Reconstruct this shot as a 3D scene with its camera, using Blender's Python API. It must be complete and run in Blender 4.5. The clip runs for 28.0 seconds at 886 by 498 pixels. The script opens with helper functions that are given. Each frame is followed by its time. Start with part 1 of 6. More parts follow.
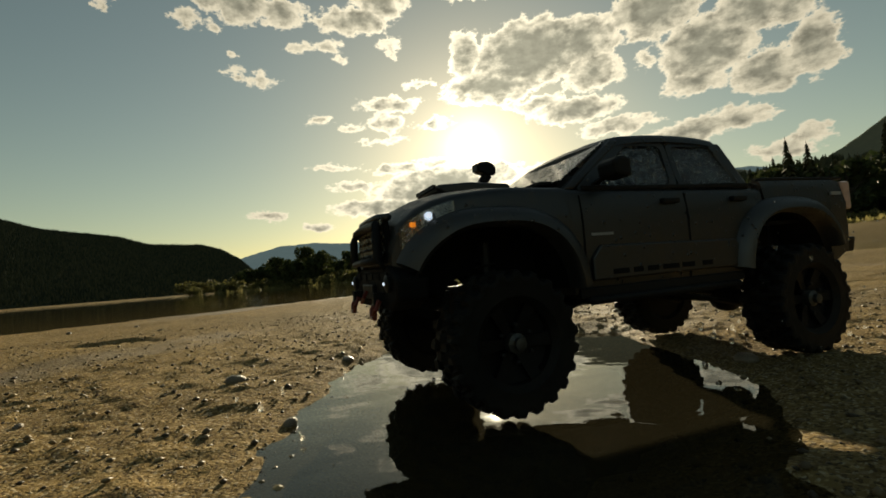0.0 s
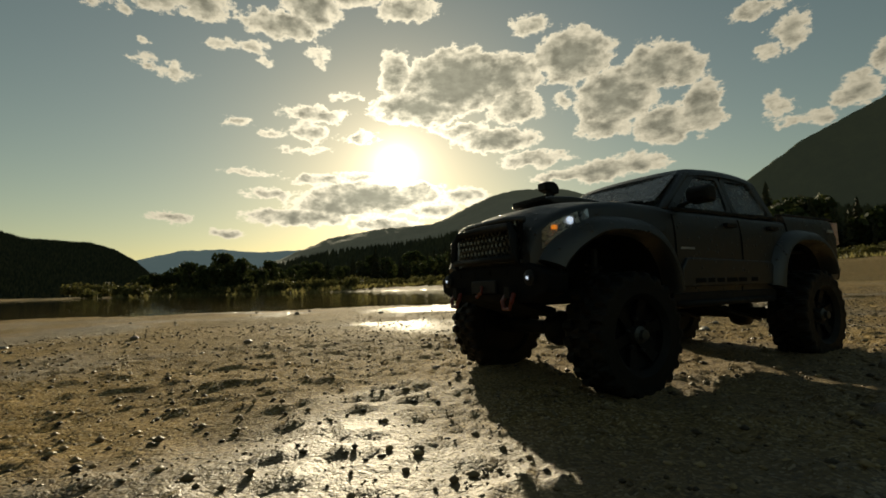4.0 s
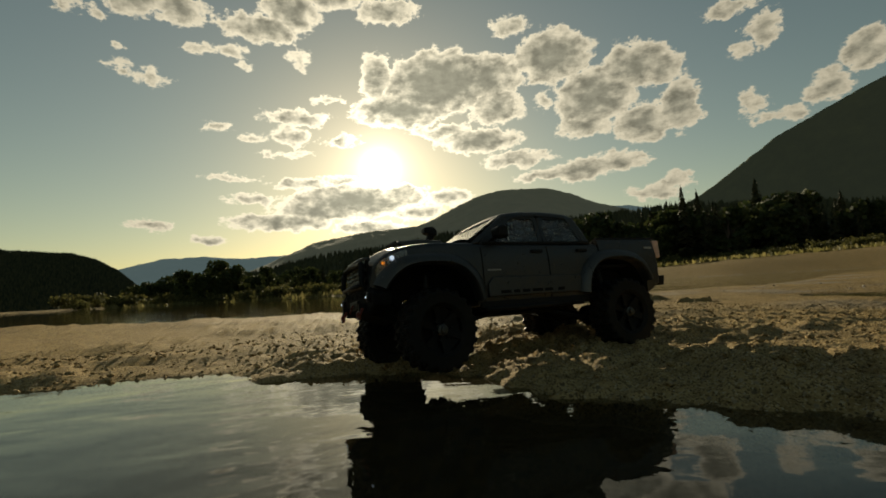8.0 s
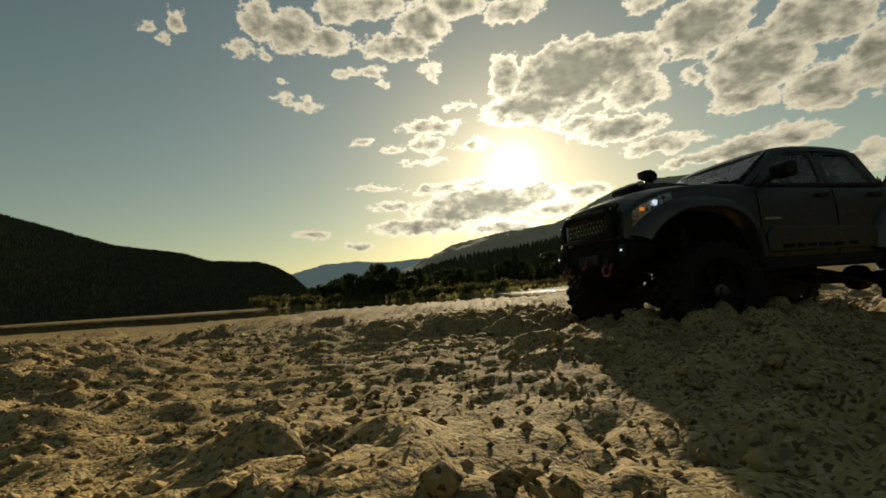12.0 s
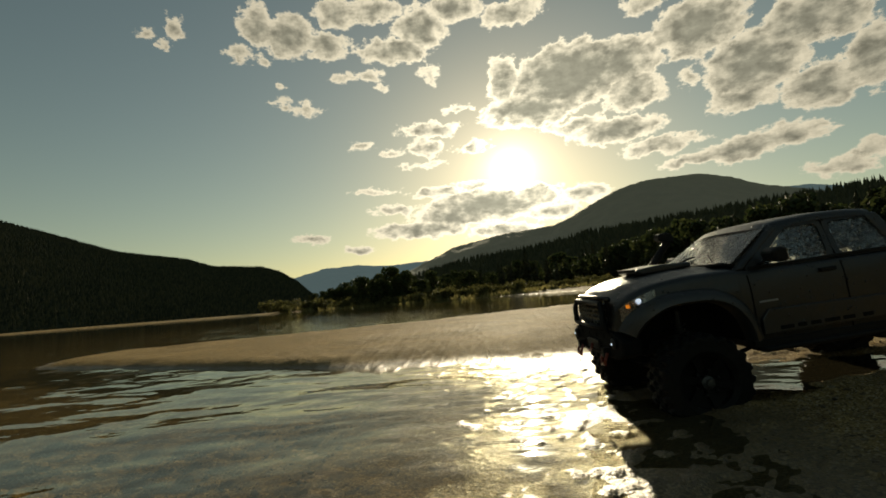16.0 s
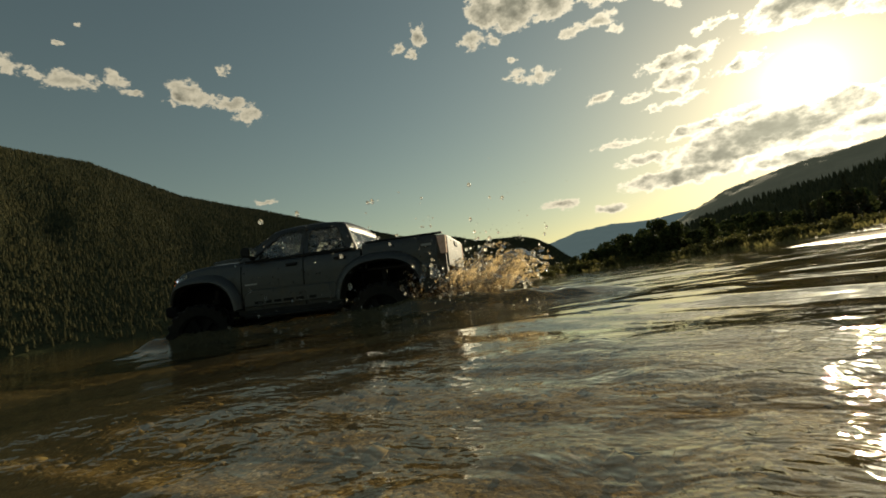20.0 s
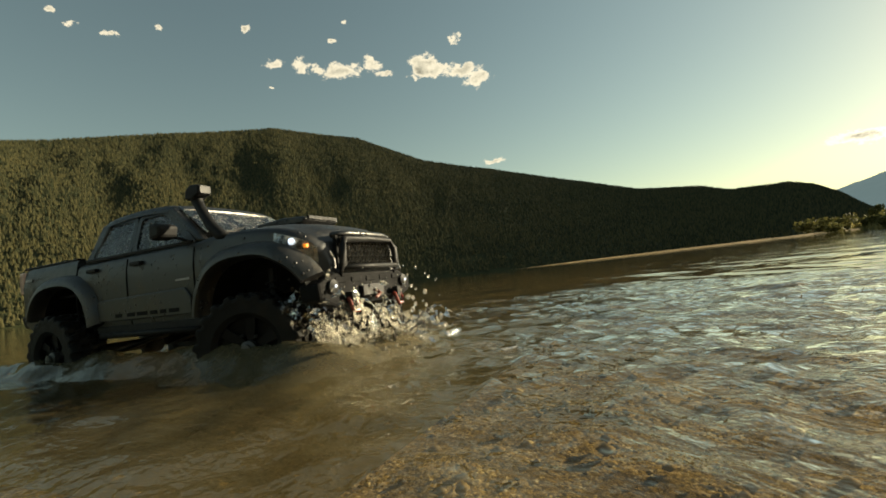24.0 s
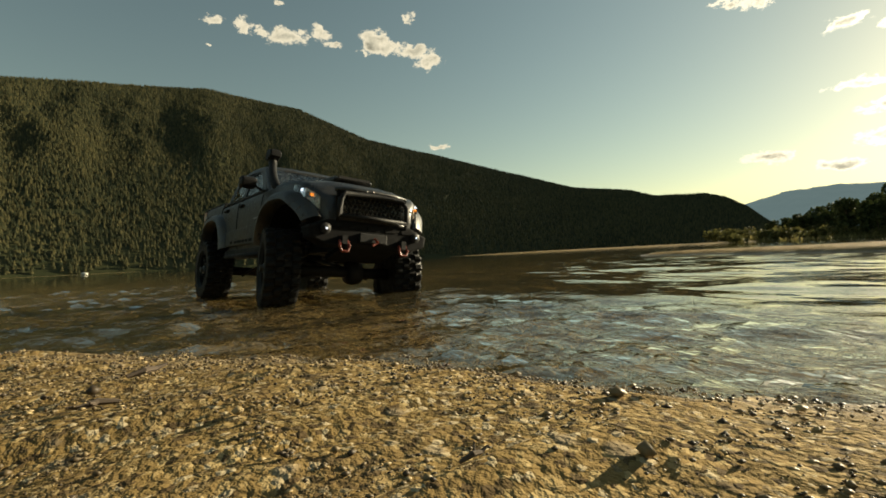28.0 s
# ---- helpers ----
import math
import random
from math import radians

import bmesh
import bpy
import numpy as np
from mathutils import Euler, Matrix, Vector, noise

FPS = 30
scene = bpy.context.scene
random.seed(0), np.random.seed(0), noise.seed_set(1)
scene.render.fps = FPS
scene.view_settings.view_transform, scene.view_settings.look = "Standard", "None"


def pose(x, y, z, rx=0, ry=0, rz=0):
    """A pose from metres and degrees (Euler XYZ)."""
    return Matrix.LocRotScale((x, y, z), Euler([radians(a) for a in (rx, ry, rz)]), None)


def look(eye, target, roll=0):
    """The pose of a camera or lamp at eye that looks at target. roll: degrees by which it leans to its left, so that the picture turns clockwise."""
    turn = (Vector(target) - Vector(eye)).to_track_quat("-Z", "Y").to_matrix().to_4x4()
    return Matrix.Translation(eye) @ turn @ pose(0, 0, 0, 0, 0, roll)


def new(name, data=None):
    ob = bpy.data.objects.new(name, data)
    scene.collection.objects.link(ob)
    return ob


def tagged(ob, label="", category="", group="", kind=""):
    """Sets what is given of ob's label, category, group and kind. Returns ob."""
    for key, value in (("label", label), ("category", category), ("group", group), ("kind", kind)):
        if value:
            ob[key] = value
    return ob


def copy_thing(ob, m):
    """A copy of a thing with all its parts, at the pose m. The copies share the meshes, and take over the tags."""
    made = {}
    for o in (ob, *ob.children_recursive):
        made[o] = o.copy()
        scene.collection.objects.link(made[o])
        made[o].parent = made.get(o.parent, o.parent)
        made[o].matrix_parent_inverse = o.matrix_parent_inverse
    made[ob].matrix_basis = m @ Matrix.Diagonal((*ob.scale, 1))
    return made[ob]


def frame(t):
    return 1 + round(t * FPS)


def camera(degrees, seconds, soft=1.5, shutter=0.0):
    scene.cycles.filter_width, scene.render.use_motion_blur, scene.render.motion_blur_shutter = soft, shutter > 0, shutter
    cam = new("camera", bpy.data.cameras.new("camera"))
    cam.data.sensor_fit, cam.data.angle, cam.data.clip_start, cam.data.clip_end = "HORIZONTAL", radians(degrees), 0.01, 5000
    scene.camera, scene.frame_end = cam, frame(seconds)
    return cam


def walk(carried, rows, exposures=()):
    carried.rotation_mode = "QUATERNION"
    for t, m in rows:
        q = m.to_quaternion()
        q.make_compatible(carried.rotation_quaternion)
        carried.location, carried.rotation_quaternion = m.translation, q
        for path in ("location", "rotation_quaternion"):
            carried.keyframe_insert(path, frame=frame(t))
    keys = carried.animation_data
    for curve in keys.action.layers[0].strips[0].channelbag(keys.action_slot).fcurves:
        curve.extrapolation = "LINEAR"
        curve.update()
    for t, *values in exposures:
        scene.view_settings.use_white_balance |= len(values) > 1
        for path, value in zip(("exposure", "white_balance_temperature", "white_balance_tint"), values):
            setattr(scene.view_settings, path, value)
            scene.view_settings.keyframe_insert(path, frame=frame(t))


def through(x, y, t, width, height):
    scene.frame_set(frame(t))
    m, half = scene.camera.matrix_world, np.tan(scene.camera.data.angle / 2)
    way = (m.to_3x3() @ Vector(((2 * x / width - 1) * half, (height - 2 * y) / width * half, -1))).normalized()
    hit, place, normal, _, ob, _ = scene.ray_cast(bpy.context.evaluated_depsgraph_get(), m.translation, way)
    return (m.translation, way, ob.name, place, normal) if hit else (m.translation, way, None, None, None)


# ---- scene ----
cam = camera(87.0, 28.0, soft=1.7)
# seconds, place, turn about x, y and z
PATH = """
0.0 0.001 -0.000 0.133 93.15 4.71 -0.01
0.5 -0.460 -0.138 0.114 93.59 4.08 -2.45
1.0 -0.901 -0.287 0.099 93.82 3.55 -4.70
1.5 -1.287 -0.416 0.095 94.11 2.80 -7.07
2.0 -1.681 -0.555 0.098 94.43 2.07 -9.74
2.5 -2.145 -0.751 0.105 94.76 1.68 -10.45
3.0 -2.624 -0.955 0.114 94.73 1.71 -10.44
3.5 -3.068 -1.119 0.119 94.81 1.60 -10.30
5.5 -4.656 -1.633 0.117 94.86 1.70 -10.79
6.0 -5.035 -1.769 0.116 94.80 2.01 -10.96
6.5 -5.453 -1.955 0.138 94.92 2.22 -11.08
7.0 -5.889 -2.087 0.157 95.06 2.50 -11.21
7.5 -6.315 -2.126 0.152 95.18 2.69 -11.39
8.0 -6.732 -2.177 0.141 94.97 3.14 -11.98
8.5 -7.123 -2.282 0.135 95.22 2.82 -11.96
9.0 -7.478 -2.352 0.141 95.36 2.95 -11.92
9.5 -7.802 -2.530 0.152 95.21 3.47 -11.54
10.0 -8.150 -2.726 0.143 95.18 4.15 -8.69
10.5 -8.579 -2.917 0.146 95.32 4.24 -5.17
11.0 -9.016 -3.115 0.139 95.63 4.31 -1.42
11.5 -9.411 -3.294 0.104 95.96 4.37 2.59
12.0 -9.753 -3.411 0.093 95.92 3.78 4.69
12.5 -9.999 -3.435 0.150 95.93 3.75 4.52
14.5 -11.810 -3.899 0.192 96.14 3.91 3.85
15.0 -12.308 -3.965 0.193 96.28 4.06 3.95
15.5 -12.833 -4.059 0.173 96.28 4.10 4.18
16.0 -13.327 -4.143 0.144 96.28 4.43 4.79
16.5 -13.734 -4.183 0.094 96.51 5.12 6.34
17.0 -14.095 -4.226 0.051 96.54 5.96 8.91
17.5 -14.452 -4.293 0.049 96.14 6.70 11.96
18.0 -14.770 -4.359 0.057 95.85 7.54 15.80
18.5 -15.005 -4.428 0.050 95.71 7.95 20.07
19.0 -15.194 -4.500 0.041 95.43 8.21 24.54
19.5 -15.327 -4.568 0.032 95.32 8.20 29.79
20.0 -15.434 -4.630 0.028 95.39 8.41 35.71
20.5 -15.538 -4.707 0.037 95.30 8.59 42.06
21.0 -15.579 -4.825 0.047 95.03 8.45 48.76
21.5 -15.617 -4.947 0.052 94.86 8.00 55.52
22.0 -15.557 -5.070 0.052 95.08 7.19 62.31
22.5 -15.312 -5.210 0.047 95.10 6.41 67.05
24.5 -14.642 -5.341 0.067 92.86 6.67 61.34
25.0 -14.405 -5.131 0.059 92.35 6.55 59.97
25.5 -14.345 -5.007 0.056 91.71 6.00 58.40
26.0 -14.288 -4.948 0.055 91.09 4.90 57.38
26.5 -14.069 -4.876 0.055 90.82 3.99 56.62
27.0 -13.853 -4.829 0.055 90.76 3.22 56.05
27.5 -13.714 -4.805 0.052 91.06 2.98 55.37
28.0 -13.608 -4.791 0.050 90.97 2.80 55.32
"""
rows = []
for line in PATH.strip().splitlines():
    t, x, y, z, rx, ry, rz = map(float, line.split())
    rows.append((t, pose(x, y, z, rx, ry, rz)))
walk(cam, rows, exposures=[(0.0, 0.42), (3.0, 0.22), (8.0, 0.20), (12.0, 0.26), (16.0, 0.26), (19.0, 0.42), (20.0, 0.42), (21.0, 0.5), (22.0, 0.75), (25.0, 1.35), (27.0, 1.3), (28.0, 1.05)])

# ---- light ----
SUN_AZ, SUN_EL = radians(5.0), radians(15.0)     # clockwise from +y, above the horizon
SUN_DIR = Vector((math.sin(SUN_AZ) * math.cos(SUN_EL), math.cos(SUN_AZ) * math.cos(SUN_EL), math.sin(SUN_EL)))
sun = new("sun", bpy.data.lights.new("sun", "SUN"))
sun.data.energy, sun.data.angle, sun.data.color = 5.0, radians(0.6), (1.0, 0.86, 0.58)
sun.matrix_world = look((0, 0, 0), -SUN_DIR)


class Nodes:
    """Short-hand for building a node tree."""

    def __init__(self, tree):
        self.tree = tree

    def node(self, kind, **props):
        n = self.tree.nodes.new(kind)
        for key, value in props.items():
            setattr(n, key, value)
        return n

    def put(self, socket, value):
        if isinstance(value, bpy.types.NodeSocket):
            self.tree.links.new(value, socket)
        elif value is not None:
            socket.default_value = value

    def math(self, op, a, b=None, c=None, clamp=False):
        n = self.node("ShaderNodeMath", operation=op, use_clamp=clamp)
        for s, val in zip(n.inputs, (a, b, c)):
            self.put(s, val)
        return n.outputs[0]

    def vmath(self, op, a, b=None, c=None):
        n = self.node("ShaderNodeVectorMath", operation=op)
        for s, val in zip(n.inputs, (a, b, c)):
            self.put(s, val)
        return n.outputs[1] if op in ("LENGTH", "DOT_PRODUCT", "DISTANCE") else n.outputs[0]

    def ramp(self, val, a, b, c=0.0, d=1.0, smooth=True):
        n = self.node("ShaderNodeMapRange", interpolation_type="SMOOTHSTEP" if smooth else "LINEAR")
        for s, q in zip(n.inputs, (val, a, b, c, d)):
            self.put(s, q)
        return n.outputs[0]

    def mix(self, fac, a, b):
        n = self.node("ShaderNodeMix", data_type="RGBA")
        self.put(n.inputs[0], fac), self.put(n.inputs[6], a), self.put(n.inputs[7], b)
        return n.outputs[2]

    def noise(self, vec, scale, detail=4.0, rough=0.55, lac=2.0, distortion=0.0):
        n = self.node("ShaderNodeTexNoise")
        self.put(n.inputs["Vector"], vec), self.put(n.inputs["Scale"], scale), self.put(n.inputs["Detail"], detail)
        self.put(n.inputs["Roughness"], rough), self.put(n.inputs["Lacunarity"], lac), self.put(n.inputs["Distortion"], distortion)
        return n.outputs[0]

    def voronoi(self, vec, scale, feature="F1", out=0):
        n = self.node("ShaderNodeTexVoronoi", feature=feature)
        self.put(n.inputs["Vector"], vec), self.put(n.inputs["Scale"], scale)
        return n.outputs[out]

    def bump(self, height, strength, distance, normal=None):
        n = self.node("ShaderNodeBump")
        self.put(n.inputs["Strength"], strength), self.put(n.inputs["Distance"], distance)
        self.put(n.inputs["Height"], height), self.put(n.inputs["Normal"], normal)
        return n.outputs[0]


# clouds, bank by bank: azimuth, elevation, half width, half height in degrees
HIGH_LEFT = ((-25.3, 31.3, 2.34, 2.01), (-21.7, 30.7, 3.39, 2.28), (-17.4, 30.0, 3.36, 1.46), (-15.8, 33.3, 3.0, 1.5), (-10.8, 33.6, 3.66, 1.19), (-8.5, 29.6, 5.11, 1.39), (-5.1, 31.7, 3.53, 2.33), (-0.5, 33.4, 4.04, 1.52), (6.7, 32.1, 4.11, 1.31), (-27.4, 28.4, 1.25, 0.98), (-24.8, 27.9, 0.9, 0.56))
LEFT_PUFFS = ((-22.7, 25.5, 0.59, 0.41), (-22.7, 23.6, 0.98, 0.54), (-19.7, 23.3, 1.48, 0.79), (-15.1, 26.6, 1.68, 0.54), (-11.9, 27.1, 1.86, 0.6), (-10.6, 25.8, 1.0, 0.37), (-4.5, 26.9, 1.24, 1.21), (-34.2, 29.9, 1.01, 1.11), (-35.1, 28.2, 0.55, 0.41))
SUN_VEIL = ((-4.7, 20.7, 4.02, 0.91), (-5.4, 18.6, 2.43, 1.12), (0.3, 18.2, 2.27, 0.73), (-13.4, 19.0, 1.39, 0.52), (-9.7, 18.4, 1.27, 0.53), (-5.2, 16.6, 1.99, 0.47), (-8.3, 16.7, 0.92, 0.33), (-1.1, 22.8, 1.87, 0.32), (-12.4, 13.7, 2.64, 0.4), (-20.0, 8.4, 2.15, 0.6), (-14.7, 6.8, 2.17, 0.48))
SUN_BANK = ((-4.3, 13.2, 3.67, 0.82), (0.3, 13.6, 2.81, 0.68), (-9.7, 11.4, 3.22, 0.62), (1.5, 11.1, 7.56, 2.19), (7.1, 11.5, 4.17, 1.48), (13.1, 11.2, 3.19, 1.18), (-6.8, 8.8, 6.65, 1.04), (3.3, 8.0, 4.77, 0.96), (-2.8, 10.1, 5.6, 1.52), (9.3, 9.5, 3.3, 0.94))
NOON_CLOUD = ((13.2, 24.6, 7.73, 3.6), (8.1, 21.7, 6.5, 2.12), (18.8, 24.7, 4.9, 2.7), (20.0, 21.3, 3.32, 1.98), (4.9, 25.0, 2.12, 3.01), (13.3, 19.0, 3.89, 1.0))
LOW_SHELF = ((17.7, 17.8, 5.22, 1.6), (21.7, 15.2, 3.89, 1.09), (25.4, 15.2, 1.43, 0.59), (26.2, 12.9, 4.65, 0.77), (29.6, 13.0, 4.06, 1.36), (33.8, 13.4, 3.27, 1.08), (31.7, 13.4, 2.81, 1.33), (37.1, 9.7, 2.79, 1.05), (39.6, 10.6, 1.51, 1.2))
BIG_RIGHT = ((27.1, 25.9, 4.84, 2.98), (31.7, 21.0, 4.76, 3.2), (36.3, 23.3, 4.13, 2.47), (30.3, 18.0, 3.44, 1.42), (36.8, 17.2, 3.34, 2.21), (40.6, 18.3, 2.29, 2.89), (39.2, 22.4, 2.45, 1.84), (22.3, 29.7, 2.42, 0.93), (25.7, 21.3, 1.01, 0.78))
EAST = ((56.3, 19.2, 1.92, 1.75), (53.4, 16.9, 1.97, 1.48), (50.4, 15.1, 1.6, 0.73), (48.8, 23.5, 1.54, 1.67), (46.6, 22.0, 1.01, 0.72), (46.1, 26.2, 2.55, 0.79), (47.7, 15.6, 1.15, 0.54), (47.1, 17.1, 0.98, 1.18))
WEST = ((-80.5, 25.9, 1.0, 0.39), (-77.3, 25.9, 0.86, 0.74), (-75.5, 25.3, 0.88, 0.46), (-72.7, 25.2, 2.36, 0.88), (-69.0, 25.8, 1.22, 0.65), (-67.5, 24.7, 0.54, 0.36), (-62.7, 25.1, 1.55, 1.15), (-60.8, 24.4, 2.13, 0.68), (-57.6, 24.1, 1.71, 0.8), (-55.9, 23.0, 1.43, 1.0), (-63.6, 23.8, 0.7, 0.49), (-58.4, 27.6, 0.5, 0.59))
WEST_SPECKS = ((-73.3, 28.2, 0.32, 0.17), (-55.3, 13.3, 1.06, 0.27), (-83.4, 29.1, 0.45, 0.31), (-97.0, 27.2, 0.62, 0.27), (-92.4, 28.4, 0.37, 0.29), (-71.7, 29.9, 0.33, 0.22), (-36.9, 29.1, 0.8, 0.54), (-80.8, 23.6, 0.29, 0.17))
SOUTHWEST = ((-109.1, 20.9, 0.97, 1.06), (-102.1, 28.3, 0.39, 0.24), (-100.2, 27.6, 0.41, 0.25))
CLOUDS = HIGH_LEFT + LEFT_PUFFS + SUN_VEIL + SUN_BANK + NOON_CLOUD + LOW_SHELF + BIG_RIGHT + EAST + WEST + WEST_SPECKS + SOUTHWEST


def make_world():
    world = bpy.data.worlds.new("evening_sky")
    scene.world = world
    world.use_nodes = True
    g = Nodes(world.node_tree)
    g.tree.nodes.clear()
    sky = g.node("ShaderNodeTexSky", sky_type="NISHITA", sun_disc=False)
    sky.sun_elevation, sky.sun_rotation = SUN_EL, SUN_AZ
    sky.air_density, sky.dust_density, sky.ozone_density = 1.1, 0.35, 1.0
    way = g.vmath("NORMALIZE", g.node("ShaderNodeTexCoord").outputs["Generated"])
    sep = g.node("ShaderNodeSeparateXYZ")
    g.put(sep.inputs[0], way)
    az = g.math("MULTIPLY", g.math("ARCTAN2", sep.outputs[0], sep.outputs[1]), 57.29578)
    el = g.math("MULTIPLY", g.math("ARCSINE", sep.outputs[2]), 57.29578)
    comb = g.node("ShaderNodeCombineXYZ")
    g.put(comb.inputs[0], az), g.put(comb.inputs[1], el)
    ae = comb.outputs[0]
    # warp the outlines
    warp = g.node("ShaderNodeTexNoise")
    g.put(warp.inputs["Vector"], ae), g.put(warp.inputs["Scale"], 0.55), g.put(warp.inputs["Detail"], 4.0)
    bent = g.vmath("ADD", ae, g.vmath("MULTIPLY", g.vmath("SUBTRACT", warp.outputs[1], (0.5, 0.5, 0.5)), (3.0, 1.8, 0)))
    # how deep inside a cloud, in degrees from its rim
    deep = None
    for a, e, ra, re in CLOUDS:
        far = g.vmath("LENGTH", g.vmath("MULTIPLY", g.vmath("SUBTRACT", bent, (a, e, 0)), (1 / ra, 1 / re, 0)))
        r = max(0.75, math.sqrt(ra * re))
        d = g.math("MULTIPLY_ADD", far, -r, r)
        deep = d if deep is None else g.math("MAXIMUM", deep, d)
    stretch = g.vmath("MULTIPLY", ae, (1.0, 1.55, 1.0))
    fine = g.math("SUBTRACT", g.noise(stretch, 0.62, 9.0, 0.64), 0.48)
    rough = g.math("SUBTRACT", g.noise(stretch, 2.4, 6.0, 0.62), 0.5)
    dens = g.math("ADD", g.math("ADD", deep, 0.10), g.math("ADD", g.math("MULTIPLY", fine, 3.0), g.math("MULTIPLY", rough, 1.0)))
    mask = g.ramp(dens, -0.05, 0.50)
    # thickness along the way to the sun: shaded bodies, bright rims
    to_sun = g.vmath("SUBTRACT", (5.0, 15.0, 0.0), ae)
    step = g.vmath("MULTIPLY", g.vmath("NORMALIZE", to_sun), (0.55, 0.85, 0.0))
    lump = g.math("SUBTRACT", g.noise(g.vmath("ADD", stretch, step), 0.62, 5.0, 0.58), 0.48)
    thick = g.math("ADD", g.math("MULTIPLY", deep, 0.62), g.math("MULTIPLY", lump, 4.4))
    core = g.math("MULTIPLY", g.ramp(dens, 0.02, 1.15), g.ramp(thick, -1.3, 1.9))
    # how close to the sun
    cosang = g.vmath("DOT_PRODUCT", way, tuple(SUN_DIR))
    ang = g.math("MULTIPLY", g.math("ARCCOSINE", g.math("MINIMUM", cosang, 0.999999)), 57.29578)
    near = g.math("POWER", 2.718, g.math("MULTIPLY", ang, -0.075))
    lit = g.math("ADD", 0.46, g.math("MULTIPLY", near, 1.7))
    rim = g.vmath("SCALE", (1.0, 0.89, 0.64))
    g.put(rim.node.inputs[3], lit)
    grey = g.vmath("SCALE", (0.325, 0.312, 0.228))
    g.put(grey.node.inputs[3], g.math("ADD", g.math("ADD", 0.62, g.math("MULTIPLY", near, 0.70)), g.math("MULTIPLY", lump, -1.1)))
    cloud = g.mix(g.math("MULTIPLY", core, 0.98), rim, grey)
    # the sun's own blaze in the haze, and the pale glow round it
    halo = g.math("ADD", g.math("ADD", g.math("MULTIPLY", g.math("POWER", 2.718, g.math("MULTIPLY", g.math("MULTIPLY", ang, ang), -0.75)), 8.0), g.math("MULTIPLY", g.math("POWER", 2.718, g.math("MULTIPLY", ang, -0.62)), 1.7)),
                  g.math("ADD", g.math("MULTIPLY", g.math("POWER", 2.718, g.math("MULTIPLY", ang, -0.21)), 0.32), g.math("MULTIPLY", g.math("POWER", 2.718, g.math("MULTIPLY", ang, -0.075)), 0.10)))
    glow = g.vmath("SCALE", (1.0, 0.905, 0.66))
    g.put(glow.node.inputs[3], halo)
    strength = 0.056
    tint = g.vmath("MULTIPLY", sky.outputs[0], (strength * 1.05, strength * 0.97, strength * 0.69))
    clear = g.vmath("ADD", tint, glow)
    veil = g.vmath("SCALE", glow)
    g.put(veil.node.inputs[3], g.math("SUBTRACT", 0.75, g.math("MULTIPLY", core, 0.72)))
    total = g.mix(mask, clear, g.vmath("ADD", cloud, veil))
    bg = g.node("ShaderNodeBackground")
    g.put(bg.inputs[0], total)
    bg.inputs[1].default_value = 1.0
    g.put(g.node("ShaderNodeOutputWorld").inputs[0], bg.outputs[0])


make_world()

# ---- materials ----


def material(name):
    mat = bpy.data.materials.new(name)
    mat.use_nodes = True
    g = Nodes(mat.node_tree)
    bsdf = next(n for n in g.tree.nodes if n.type == "BSDF_PRINCIPLED")
    return mat, g, bsdf


def plain(name, colour, rough=0.5, metal=0.0, grain=60.0, vary=0.25, bump=0.0, spec=0.5, dirt=None, dirt_amount=0.5):
    """A surface with fine and coarse variation in colour and gloss."""
    mat, g, b = material(name)
    co = g.node("ShaderNodeTexCoord").outputs["Object"]
    n1, n2 = g.noise(co, grain, 5.0), g.noise(co, grain * 0.12, 3.0)
    k = g.math("ADD", g.math("MULTIPLY", n1, 0.6), g.math("MULTIPLY", n2, 0.4))
    lo = tuple(c * (1 - vary) for c in colour) + (1,)
    hi = tuple(min(1, c * (1 + vary)) for c in colour) + (1,)
    col = g.mix(g.ramp(k, 0.3, 0.7), lo, hi)
    if dirt:
        d = g.ramp(g.math("ADD", g.math("MULTIPLY", n2, 0.6), g.math("MULTIPLY", g.noise(co, grain * 0.5, 6.0, 0.7), 0.4)), 0.5, 0.62)
        col = g.mix(g.math("MULTIPLY", d, dirt_amount), col, (*dirt, 1))
    g.put(b.inputs["Base Color"], col)
    g.put(b.inputs["Roughness"], g.ramp(n1, 0.25, 0.75, max(0.02, rough - 0.1), min(1, rough + 0.12)))
    b.inputs["Metallic"].default_value = metal
    b.inputs["Specular IOR Level"].default_value = spec
    if bump:
        g.put(b.inputs["Normal"], g.bump(n1, 0.6, bump))
    return mat


def lit(name, colour, power):
    """A small lamp that is switched on."""
    mat, g, b = material(name)
    b.inputs["Base Color"].default_value = (*colour, 1)
    b.inputs["Roughness"].default_value = 0.25
    b.inputs["Emission Color"].default_value = (*colour, 1)
    b.inputs["Emission Strength"].default_value = power
    return mat


